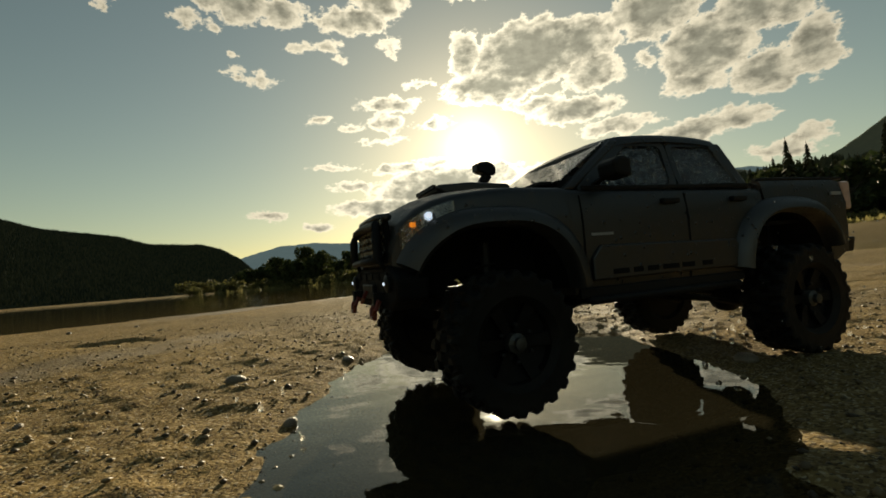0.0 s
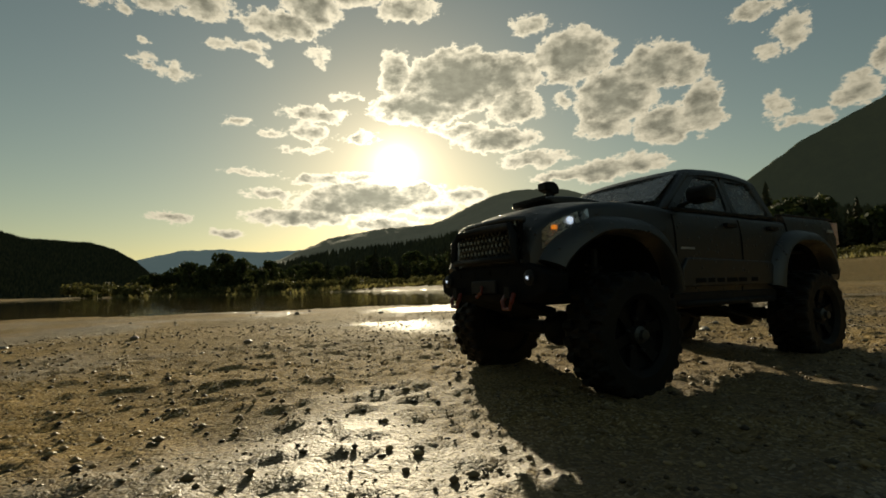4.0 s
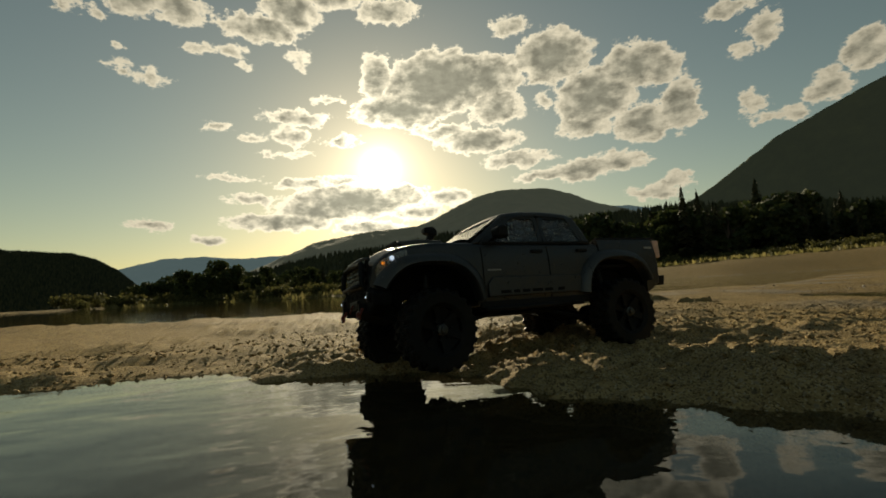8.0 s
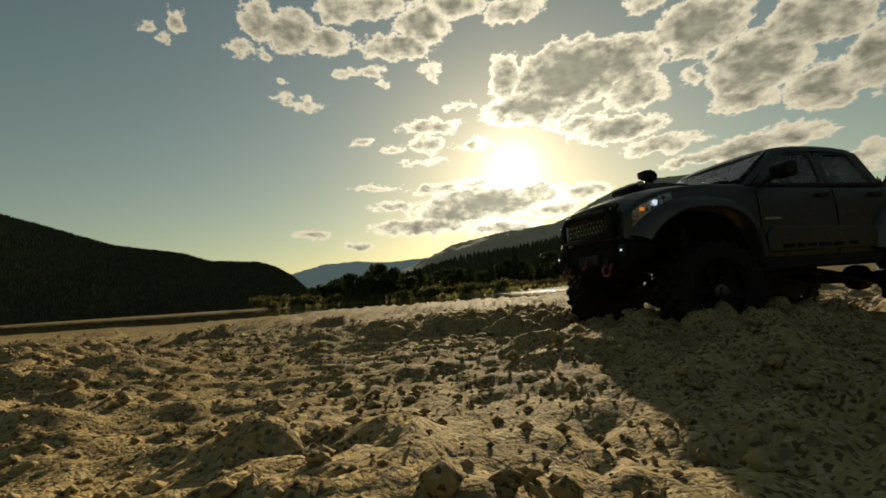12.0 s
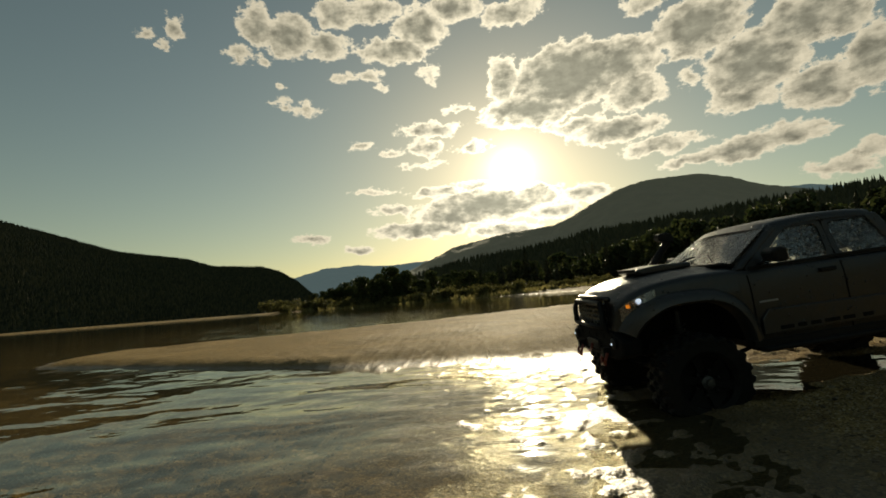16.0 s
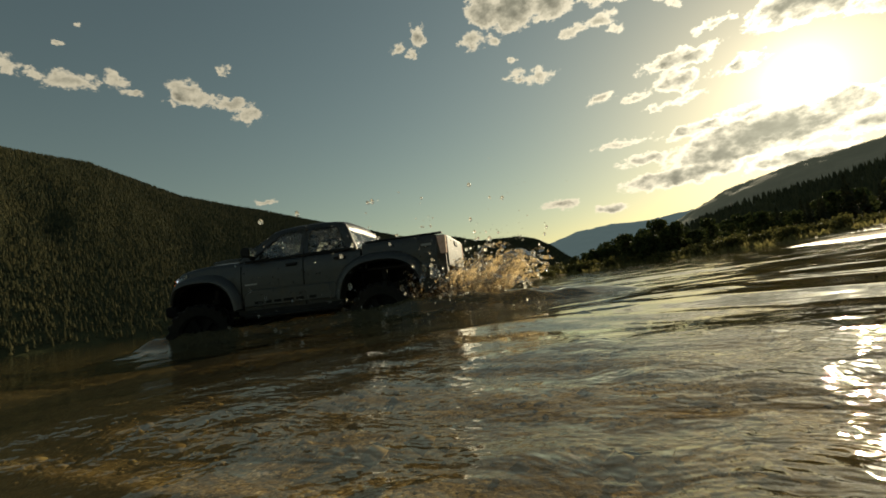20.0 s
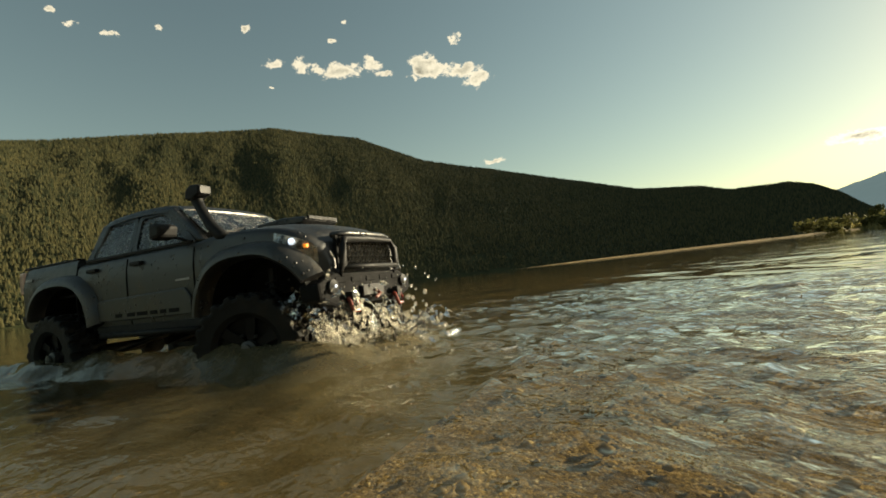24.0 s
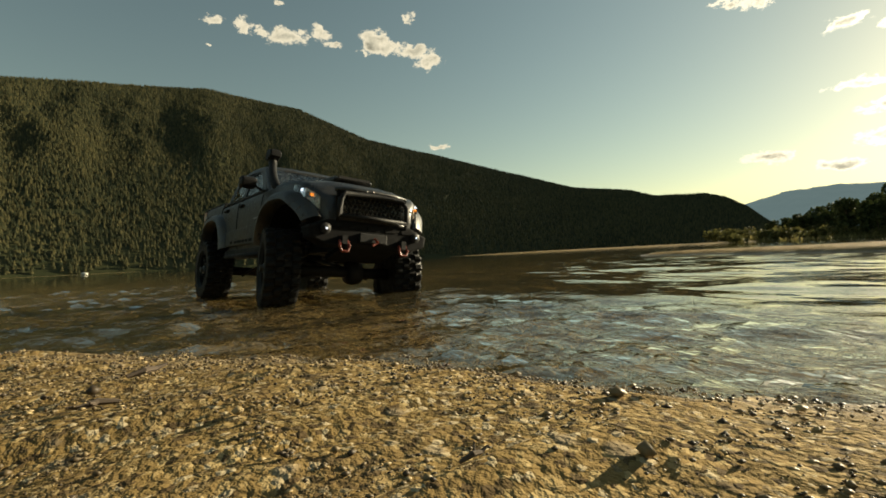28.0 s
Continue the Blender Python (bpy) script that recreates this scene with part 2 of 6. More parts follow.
def sand_material():
    """Coarse wet river sand: round grains of several colours, larger pebbles among them, wet near the water."""
    mat, g, b = material("wet_river_sand")
    co = g.node("ShaderNodeNewGeometry").outputs["Position"]
    sep = g.node("ShaderNodeSeparateXYZ")
    g.put(sep.inputs[0], co)
    z = sep.outputs[2]
    shake = g.node("ShaderNodeTexNoise")
    g.put(shake.inputs["Vector"], co), g.put(shake.inputs["Scale"], 700.0)
    loose = g.vmath("ADD", co, g.vmath("MULTIPLY", g.vmath("SUBTRACT", shake.outputs[1], (0.5, 0.5, 0.5)), (0.0016, 0.0016, 0.0016)))
    near = g.voronoi(loose, 560.0)
    tint = g.node("ShaderNodeSeparateColor")
    g.put(tint.inputs[0], g.voronoi(loose, 560.0, out=1))
    dome = g.math("SUBTRACT", 1.0, g.math("MULTIPLY", g.math("MULTIPLY", near, near), 1.7), clamp=True)
    stone = g.voronoi(co, 120.0)
    pick = g.node("ShaderNodeSeparateColor")
    g.put(pick.inputs[0], g.voronoi(co, 120.0, out=1))
    pebble = g.math("MULTIPLY", g.math("GREATER_THAN", pick.outputs[0], 0.80), g.ramp(stone, 0.42, 0.22))
    broad = g.noise(co, 3.5, 5.0, 0.6)
    mid = g.noise(co, 30.0, 5.0, 0.65)
    fine = g.noise(co, 170.0, 4.0, 0.65)
    base = g.mix(g.ramp(broad, 0.35, 0.65), (0.168, 0.113, 0.043, 1), (0.268, 0.183, 0.072, 1))
    # a paler stretch of sand in the middle of the bar
    along = g.math("ADD", sep.outputs[0], g.math("MULTIPLY", g.math("SUBTRACT", g.noise(co, 0.7, 4.0, 0.6), 0.5), 5.0))
    pale_stretch = g.math("MULTIPLY", g.ramp(along, -12.3, -11.5), g.ramp(along, -5.0, -6.2))
    base = g.mix(g.math("MULTIPLY", pale_stretch, g.ramp(mid, 0.30, 0.60, 0.70, 0.40)), base, (0.42, 0.305, 0.142, 1))
    base = g.mix(g.ramp(tint.outputs[0], 0.55, 1.0, 0.0, 0.75), base, (0.46, 0.345, 0.165, 1))
    base = g.mix(g.ramp(tint.outputs[1], 0.70, 0.85, 0.0, 0.80), base, (0.060, 0.042, 0.025, 1))
    base = g.mix(g.ramp(tint.outputs[2], 0.90, 0.94, 0.0, 0.85), base, (0.45, 0.37, 0.235, 1))
    base = g.mix(g.ramp(mid, 0.52, 0.70, 0.0, 0.45), base, (0.11, 0.075, 0.038, 1))
    shade = g.mix(pick.outputs[1], (0.07, 0.052, 0.034, 1), (0.34, 0.27, 0.17, 1))
    base = g.mix(g.math("MULTIPLY", pebble, 0.85), base, shade)
    # dark and pale cobbles on the river bed
    seps = g.node("ShaderNodeSeparateColor")
    g.put(seps.inputs[0], g.voronoi(g.vmath("ADD", co, g.vmath("MULTIPLY", shake.outputs[1], (0.006, 0.006, 0.0))), 60.0, out=1))
    bed = g.ramp(z, 0.002, -0.012)
    base = g.mix(g.math("MULTIPLY", bed, g.ramp(seps.outputs[0], 0.45, 0.80, 0.0, 0.60)), base, (0.075, 0.050, 0.025, 1))
    base = g.mix(g.math("MULTIPLY", bed, g.ramp(g.noise(co, 7.0, 4.0, 0.6), 0.50, 0.64, 0.0, 0.45)), base, (0.075, 0.055, 0.026, 1))
    # wet: near the water level, and in patches
    dry = g.math("MULTIPLY", g.ramp(sep.outputs[0], -11.9, -11.4), g.ramp(sep.outputs[0], -9.2, -9.6))
    wet = g.math("MAXIMUM", g.math("MULTIPLY", g.ramp(z, 0.012, 0.001), g.math("SUBTRACT", 1.0, g.math("MULTIPLY", dry, 0.9))), g.math("MULTIPLY", g.ramp(g.noise(co, 1.1, 3.0), 0.50, 0.62, 0.0, 0.75), g.ramp(sep.outputs[0], -6.5, -4.5, 0.1, 1.0)))
    wet = g.math("MULTIPLY", wet, g.ramp(z, 0.075, 0.045))
    col = g.mix(g.math("MULTIPLY", wet, g.ramp(z, -0.004, 0.004, 0.05, 0.60)), base, (0.080, 0.057, 0.029, 1))
    g.put(b.inputs["Base Color"], col)
    g.put(b.inputs["Roughness"], g.math("SUBTRACT", 0.86, g.math("MULTIPLY", wet, 0.44)))
    g.put(b.inputs["Specular IOR Level"], g.math("MULTIPLY", g.ramp(z, -0.004, 0.003, 0.0, 1.0), g.math("ADD", 0.04, g.math("MULTIPLY", wet, 0.46))))
    h = g.math("ADD", g.math("MULTIPLY", g.math("MULTIPLY", dome, g.math("ADD", 0.3, tint.outputs[2])), 0.00085), g.math("MULTIPLY", pebble, 0.0014))
    h = g.math("ADD", h, g.math("ADD", g.math("MULTIPLY", mid, 0.0070), g.math("MULTIPLY", fine, 0.0062)))
    n = g.node("ShaderNodeBump")
    n.inputs["Strength"].default_value, n.inputs["Distance"].default_value = 0.48, 1.0
    g.put(n.inputs["Height"], h)
    g.put(b.inputs["Normal"], n.outputs[0])
    return mat


def water_material(name, small, ripple, tint=(0.62, 0.60, 0.46), murk=0.35, fine=0.06):
    """Water: a gloss that grows at grazing angles over a tinted view of what lies below; rougher in the shallow riffle."""
    mat, g, b = material(name)
    g.tree.nodes.remove(b)
    co = g.node("ShaderNodeNewGeometry").outputs["Position"]
    wide = g.noise(g.vmath("MULTIPLY", co, (1.0, 1.6, 1.0)), small, 2.5, 0.5, 2.2, 0.25)
    tiny = g.noise(co, small * 7.0, 3.0, 0.6)
    h = g.math("ADD", wide, g.math("MULTIPLY", g.math("MULTIPLY", tiny, g.ramp(g.noise(co, 1.3, 2.0), 0.40, 0.62, 0.25, 1.6)), fine))
    calm = g.ramp(g.vmath("DISTANCE", co, (-15.0, -4.2, 0.0)), 4.0, 16.0, 1.0, 0.45)
    apart = g.node("ShaderNodeSeparateXYZ")
    g.put(apart.inputs[0], co)
    shoal = g.math("MULTIPLY", g.ramp(g.vmath("DISTANCE", co, (-14.5, -4.8, 0.0)), 0.5, 1.7, 0.45, 0.0), g.ramp(apart.outputs[1], -4.30, -4.55))
    riffle = g.math("MULTIPLY", shoal, g.noise(g.vmath("MULTIPLY", co, (1.0, 1.5, 1.0)), 48.0, 3.0, 0.6, 2.0, 0.15))
    nor = g.bump(g.math("ADD", h, riffle), calm, ripple)
    gloss = g.node("ShaderNodeBsdfGlossy")
    gloss.inputs["Roughness"].default_value = 0.02
    gloss.inputs["Color"].default_value = (0.95, 0.97, 0.95, 1)
    g.put(gloss.inputs["Normal"], nor)
    clear = g.node("ShaderNodeBsdfTransparent")
    clear.inputs[0].default_value = (*tint, 1)
    silt = g.node("ShaderNodeBsdfDiffuse")
    silt.inputs[0].default_value = (0.112, 0.095, 0.053, 1)
    under = g.node("ShaderNodeMixShader")
    under.inputs[0].default_value = murk
    g.put(under.inputs[1], clear.outputs[0]), g.put(under.inputs[2], silt.outputs[0])
    fres = g.node("ShaderNodeFresnel")
    fres.inputs[0].default_value = 1.33
    g.put(fres.inputs["Normal"], nor)
    out = g.node("ShaderNodeMixShader")
    g.put(out.inputs[0], fres.outputs[0]), g.put(out.inputs[1], under.outputs[0]), g.put(out.inputs[2], gloss.outputs[0])
    g.put(next(n for n in g.tree.nodes if n.type == "OUTPUT_MATERIAL").inputs[0], out.outputs[0])
    return mat


def paint_material(name, colour):
    """Dark metallic paint with dried mud and standing water beads."""
    mat, g, b = material(name)
    co = g.node("ShaderNodeTexCoord").outputs["Object"]
    n1, n2 = g.noise(co, 140.0, 5.0), g.noise(co, 17.0, 4.0, 0.6)
    lo, hi = tuple(c * 0.8 for c in colour) + (1,), tuple(c * 1.2 for c in colour) + (1,)
    col = g.mix(n1, lo, hi)
    silt = g.ramp(g.math("ADD", g.math("MULTIPLY", n2, 0.6), g.math("MULTIPLY", g.noise(co, 70.0, 6.0, 0.7), 0.4)), 0.5, 0.62)
    col = g.mix(g.math("MULTIPLY", silt, 0.35), col, (0.10, 0.08, 0.055, 1))
    pick = g.node("ShaderNodeSeparateColor")
    g.put(pick.inputs[0], g.voronoi(co, 190.0, out=1))
    drop = g.math("MULTIPLY", g.ramp(g.voronoi(co, 190.0), 0.36, 0.08), g.math("GREATER_THAN", pick.outputs[0], g.ramp(n2, 0.35, 0.65, 0.95, 0.45)))
    g.put(b.inputs["Base Color"], col)
    g.put(b.inputs["Roughness"], g.math("SUBTRACT", g.ramp(n1, 0.25, 0.75, 0.36, 0.52), g.math("MULTIPLY", drop, 0.18)))
    b.inputs["Metallic"].default_value = 0.85
    g.put(b.inputs["Normal"], g.bump(drop, 0.8, 0.0012))
    return mat


def glass_material(name, tint, beads=0.0, rough=0.02, haze=0.0):
    """A thin clear pane, with water beads standing on it."""
    mat, g, b = material(name)
    g.tree.nodes.remove(b)
    co = g.node("ShaderNodeTexCoord").outputs["Object"]
    nor = None
    if beads:
        v = g.voronoi(co, 330.0)
        drop = g.ramp(v, 0.42, 0.1)
        nor = g.bump(g.math("MULTIPLY", drop, g.ramp(g.noise(co, 45.0), 0.42, 0.55)), 1.0, beads)
    clear = g.node("ShaderNodeBsdfTransparent")
    clear.inputs[0].default_value = (*tint, 1)
    gloss = g.node("ShaderNodeBsdfGlossy")
    gloss.inputs["Roughness"].default_value = rough
    g.put(gloss.inputs["Normal"], nor)
    dull = g.node("ShaderNodeBsdfTranslucent")
    dull.inputs[0].default_value = (0.75, 0.76, 0.7, 1)
    under = g.node("ShaderNodeMixShader")
    spots = g.math("MULTIPLY", g.ramp(g.noise(co, 260.0, 4.0, 0.7), 0.46, 0.66), haze)
    g.put(under.inputs[0], spots), g.put(under.inputs[1], clear.outputs[0]), g.put(under.inputs[2], dull.outputs[0])
    fres = g.node("ShaderNodeFresnel")
    g.put(fres.inputs["Normal"], nor)
    out = g.node("ShaderNodeMixShader")
    g.put(out.inputs[0], fres.outputs[0]), g.put(out.inputs[1], under.outputs[0]), g.put(out.inputs[2], gloss.outputs[0])
    g.put(next(n for n in g.tree.nodes if n.type == "OUTPUT_MATERIAL").inputs[0], out.outputs[0])
    return mat


def foliage(name, a, b_, scale=1.0, through=0.25):
    mat, g, b = material(name)
    geo = g.node("ShaderNodeNewGeometry")
    n = g.noise(geo.outputs["Position"], scale, 4.0)
    k = g.math("ADD", g.math("MULTIPLY", n, 0.5), g.math("MULTIPLY", geo.outputs["Random Per Island"], 0.5))
    col = g.mix(g.ramp(k, 0.25, 0.75), (*a, 1), (*b_, 1))
    g.put(b.inputs["Base Color"], col)
    b.inputs["Roughness"].default_value = 0.75
    b.inputs["Specular IOR Level"].default_value = 0.2
    tr = g.node("ShaderNodeBsdfTranslucent")
    g.put(tr.inputs[0], col)
    mix = g.node("ShaderNodeMixShader")
    mix.inputs[0].default_value = through
    g.put(mix.inputs[1], b.outputs[0]), g.put(mix.inputs[2], tr.outputs[0])
    g.put(next(q for q in g.tree.nodes if q.type == "OUTPUT_MATERIAL").inputs[0], mix.outputs[0])
    return mat


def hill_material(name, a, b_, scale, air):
    """Distant wooded backdrop hill; air is a faint emission that stands in for haze."""
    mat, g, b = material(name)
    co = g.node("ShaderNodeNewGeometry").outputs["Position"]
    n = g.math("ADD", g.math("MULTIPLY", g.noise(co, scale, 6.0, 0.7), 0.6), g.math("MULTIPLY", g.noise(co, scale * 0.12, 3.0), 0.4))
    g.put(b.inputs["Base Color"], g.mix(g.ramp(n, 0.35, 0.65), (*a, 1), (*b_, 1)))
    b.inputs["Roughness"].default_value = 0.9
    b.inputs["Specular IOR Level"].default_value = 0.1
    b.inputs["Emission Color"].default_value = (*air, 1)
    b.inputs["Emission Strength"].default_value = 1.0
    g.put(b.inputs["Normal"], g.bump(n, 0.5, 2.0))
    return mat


def drop_material():
    """A bead of water in flight: it bends the light behind it, with a little air in it."""
    mat, g, b = material("water_drop")
    b.inputs["Base Color"].default_value = (1.0, 0.99, 0.96, 1)
    b.inputs["Transmission Weight"].default_value = 1.0
    b.inputs["IOR"].default_value = 1.33
    b.inputs["Roughness"].default_value = 0.10
    air = g.node("ShaderNodeBsdfTranslucent")
    air.inputs[0].default_value = (0.85, 0.80, 0.68, 1)
    mix = g.node("ShaderNodeMixShader")
    mix.inputs[0].default_value = 0.16
    g.put(mix.inputs[1], b.outputs[0]), g.put(mix.inputs[2], air.outputs[0])
    g.put(next(n for n in g.tree.nodes if n.type == "OUTPUT_MATERIAL").inputs[0], mix.outputs[0])
    return mat


def spray_material(name="spray_water", foam_colour=(0.72, 0.67, 0.54), body=0.24):
    """Broken water: clear, glossy, and white where it is full of air."""
    mat, g, b = material(name)
    g.tree.nodes.remove(b)
    clear = g.node("ShaderNodeBsdfTransparent")
    clear.inputs[0].default_value = (0.96, 0.96, 0.94, 1)
    foam = g.node("ShaderNodeBsdfTranslucent")
    foam.inputs[0].default_value = (*foam_colour, 1)
    gloss = g.node("ShaderNodeBsdfGlossy")
    gloss.inputs["Roughness"].default_value = 0.08
    wob = g.bump(g.noise(g.node("ShaderNodeTexCoord").outputs["Object"], 130.0, 3.0), 1.0, 0.006)
    g.put(gloss.inputs["Normal"], wob)
    under = g.node("ShaderNodeMixShader")
    under.inputs[0].default_value = body
    g.put(under.inputs[1], clear.outputs[0]), g.put(under.inputs[2], foam.outputs[0])
    fres = g.node("ShaderNodeFresnel")
    fres.inputs[0].default_value = 1.33
    g.put(fres.inputs["Normal"], wob)
    out = g.node("ShaderNodeMixShader")
    g.put(out.inputs[0], fres.outputs[0]), g.put(out.inputs[1], under.outputs[0]), g.put(out.inputs[2], gloss.outputs[0])
    g.put(next(n for n in g.tree.nodes if n.type == "OUTPUT_MATERIAL").inputs[0], out.outputs[0])
    return mat


SAND = sand_material()
RIVER = water_material("river_water", 4.2, 0.0070, (0.70, 0.66, 0.47), 0.32, fine=0.035)
WASH = water_material("churned_river_water", 9.0, 0.008, (0.62, 0.53, 0.34), 0.72)
POOL = water_material("puddle_water", 5.0, 0.0034, (0.62, 0.55, 0.38), 0.19)
SPRAY = spray_material()
DROP = drop_material()
MUDSPRAY = spray_material("muddy_spray", (0.46, 0.34, 0.18), 0.42)
PAINT = paint_material("grey_truck_paint", (0.066, 0.067, 0.067))
FLARE = paint_material("lighter_grey_flare", (0.080, 0.080, 0.078))
TRIM = plain("black_plastic", (0.012, 0.012, 0.012), 0.55, 0.0, 160.0, 0.3, 0.0004, 0.16)
SEAM = plain("dark_panel_gap", (0.008, 0.008, 0.008), 0.8, 0.0, 60.0, 0.25, 0.0, 0.1)
RUBBER = plain("wet_black_rubber", (0.009, 0.009, 0.008), 0.58, 0.0, 120.0, 0.4, 0.0006, 0.14, (0.022, 0.016, 0.010), 0.4)
STEEL = plain("dark_steel", (0.022, 0.022, 0.022), 0.5, 0.3, 120.0, 0.3, 0.0, 0.2)
CHROME = plain("bright_metal", (0.6, 0.6, 0.58), 0.2, 1.0, 120.0, 0.15)
REFLECTOR = plain("lamp_reflector", (0.34, 0.31, 0.25), 0.30, 0.6, 200.0, 0.3)
MESH = plain("wet_steel_mesh", (0.16, 0.15, 0.13), 0.28, 0.8, 300.0, 0.6, 0.0006)
NUT = plain("dull_nut", (0.065, 0.065, 0.06), 0.45, 0.5, 120.0, 0.3)
RIMS = plain("dark_wheel_metal", (0.008, 0.008, 0.008), 0.5, 0.1, 120.0, 0.3, 0.0, 0.15)
ORANGE = plain("orange_paint", (0.14, 0.020, 0.007), 0.35, 0.0, 120.0, 0.2)
SEATS = plain("dark_cloth", (0.03, 0.03, 0.03), 0.8)
DECAL = plain("pale_print", (0.28, 0.28, 0.27), 0.5)
SCREEN = glass_material("wet_windscreen", (0.90, 0.91, 0.88), 0.0006, 0.03, 0.95)
GLASS = glass_material("wet_window", (0.92, 0.93, 0.91), 0.0005, 0.03, 0.45)
LENS = glass_material("lamp_lens", (0.9, 0.9, 0.9), 0.0008, 0.04, 0.25)
AMBER = lit("amber_lamp", (1.0, 0.30, 0.02), 0.5)
# pale pink instead of red: caught sunlight put into the lens colour
REDLENS = plain("sun_paled_lens", (0.62, 0.42, 0.34), 0.18)
LED = lit("white_lamp", (0.75, 0.85, 1.0), 0.6)
BARK = plain("bark", (0.075, 0.055, 0.038), 0.9, 0.0, 8.0, 0.4)
# blue in the needle colour raised, in place of haze over the hillside
CONIFER = foliage("conifer_needles", (0.024, 0.030, 0.013), (0.082, 0.073, 0.028), 0.014, 0.0)
LEAVES = foliage("broad_leaves", (0.030, 0.045, 0.015), (0.075, 0.085, 0.028), 0.15)
WILLOW = foliage("willow_scrub", (0.070, 0.072, 0.024), (0.14, 0.128, 0.042), 0.3, 0.35)
GRASS = foliage("river_grass", (0.14, 0.13, 0.045), (0.25, 0.21, 0.08), 0.2, 0.5)
# the last colour of each hill_material is haze, added as emission
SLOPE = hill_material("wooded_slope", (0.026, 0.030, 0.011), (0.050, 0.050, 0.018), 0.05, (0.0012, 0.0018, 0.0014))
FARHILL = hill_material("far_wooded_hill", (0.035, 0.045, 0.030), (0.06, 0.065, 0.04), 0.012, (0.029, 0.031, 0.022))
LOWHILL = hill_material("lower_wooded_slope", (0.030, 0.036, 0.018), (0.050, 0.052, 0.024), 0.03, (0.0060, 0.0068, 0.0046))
# lighter than the near needles: haze put into the leaf colour
HAZYFIR = foliage("haze_paled_conifers", (0.050, 0.050, 0.022), (0.085, 0.078, 0.032), 0.02, 0.0)
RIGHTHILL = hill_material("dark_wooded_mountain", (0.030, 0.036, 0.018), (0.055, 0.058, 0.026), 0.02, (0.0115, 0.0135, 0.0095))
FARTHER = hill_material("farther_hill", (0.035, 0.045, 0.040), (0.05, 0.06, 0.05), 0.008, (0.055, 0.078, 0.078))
STONE = plain("river_stone", (0.20, 0.16, 0.11), 0.35, 0.0, 30.0, 0.5, 0.0008, 0.5, (0.10, 0.075, 0.05), 0.7)

# ---- helpers of the build ----


def mesh_from(name, verts, faces, mat, smooth=False):
    me = bpy.data.meshes.new(name)
    me.from_pydata([tuple(p) for p in verts], [], faces)
    me.materials.append(mat)
    if smooth:
        me.polygons.foreach_set("use_smooth", [True] * len(me.polygons))
    me.update()
    return me


def grid_mesh(name, X, Y, Z, mat, smooth=True):
    """A sheet of quads from three arrays of rows and columns."""
    n, m = X.shape
    me = bpy.data.meshes.new(name)
    co = np.stack([X, Y, Z], -1).reshape(-1, 3).astype(np.float32)
    i = np.arange(n - 1)[:, None] * m + np.arange(m - 1)[None, :]
    quads = np.stack([i, i + m, i + m + 1, i + 1], -1).reshape(-1, 4)
    me.vertices.add(len(co)), me.vertices.foreach_set("co", co.ravel())
    me.loops.add(quads.size), me.loops.foreach_set("vertex_index", quads.ravel().astype(np.int32))
    me.polygons.add(len(quads))
    me.polygons.foreach_set("loop_start", np.arange(0, quads.size, 4, dtype=np.int32))
    me.update(calc_edges=True)
    me.polygons.foreach_set("use_smooth", np.full(len(quads), smooth))
    me.materials.append(mat)
    me.validate()
    return me


def part(name, bm, mat, parent, label="", m=None, smooth=False, bevel=0.0):
    """Links a bmesh, or a mesh, as one object under a thing or a part."""
    if isinstance(bm, bmesh.types.BMesh):
        me = bpy.data.meshes.new(name)
        bmesh.ops.recalc_face_normals(bm, faces=bm.faces)
        bm.to_mesh(me)
        bm.free()
        me.materials.append(mat)
        if smooth:
            me.polygons.foreach_set("use_smooth", [True] * len(me.polygons))
    else:
        me = bm
    ob = new(name, me)
    ob.parent = parent
    if m is not None:
        ob.matrix_basis = m
    if bevel:
        mod = ob.modifiers.new("edge", "BEVEL")
        mod.width, mod.segments, mod.limit_method, mod.angle_limit = bevel, 2, "ANGLE", radians(35)
    if label:
        tagged(ob, label)
    return ob


def slab(poly, y0, y1, axis="y"):
    """A flat outline pulled into a solid: poly of (x, z) from y0 to y1, or of (y, z) along x, or (x, y) along z."""
    bm = bmesh.new()
    put = {"y": lambda a, b, d: (a, d, b), "x": lambda a, b, d: (d, a, b), "z": lambda a, b, d: (a, b, d)}[axis]
    lo = [bm.verts.new(put(a, b, y0)) for a, b in poly]
    hi = [bm.verts.new(put(a, b, y1)) for a, b in poly]
    n = len(poly)
    bm.faces.new(lo), bm.faces.new(hi[::-1])
    for i in range(n):
        bm.faces.new((lo[i], lo[(i + 1) % n], hi[(i + 1) % n], hi[i]))
    return bm


def box(x, y, z, sx, sy, sz):
    bm = bmesh.new()
    bmesh.ops.create_cube(bm, size=1.0)
    for q in bm.verts:
        q.co = Vector((x + q.co.x * sx, y + q.co.y * sy, z + q.co.z * sz))
    return bm


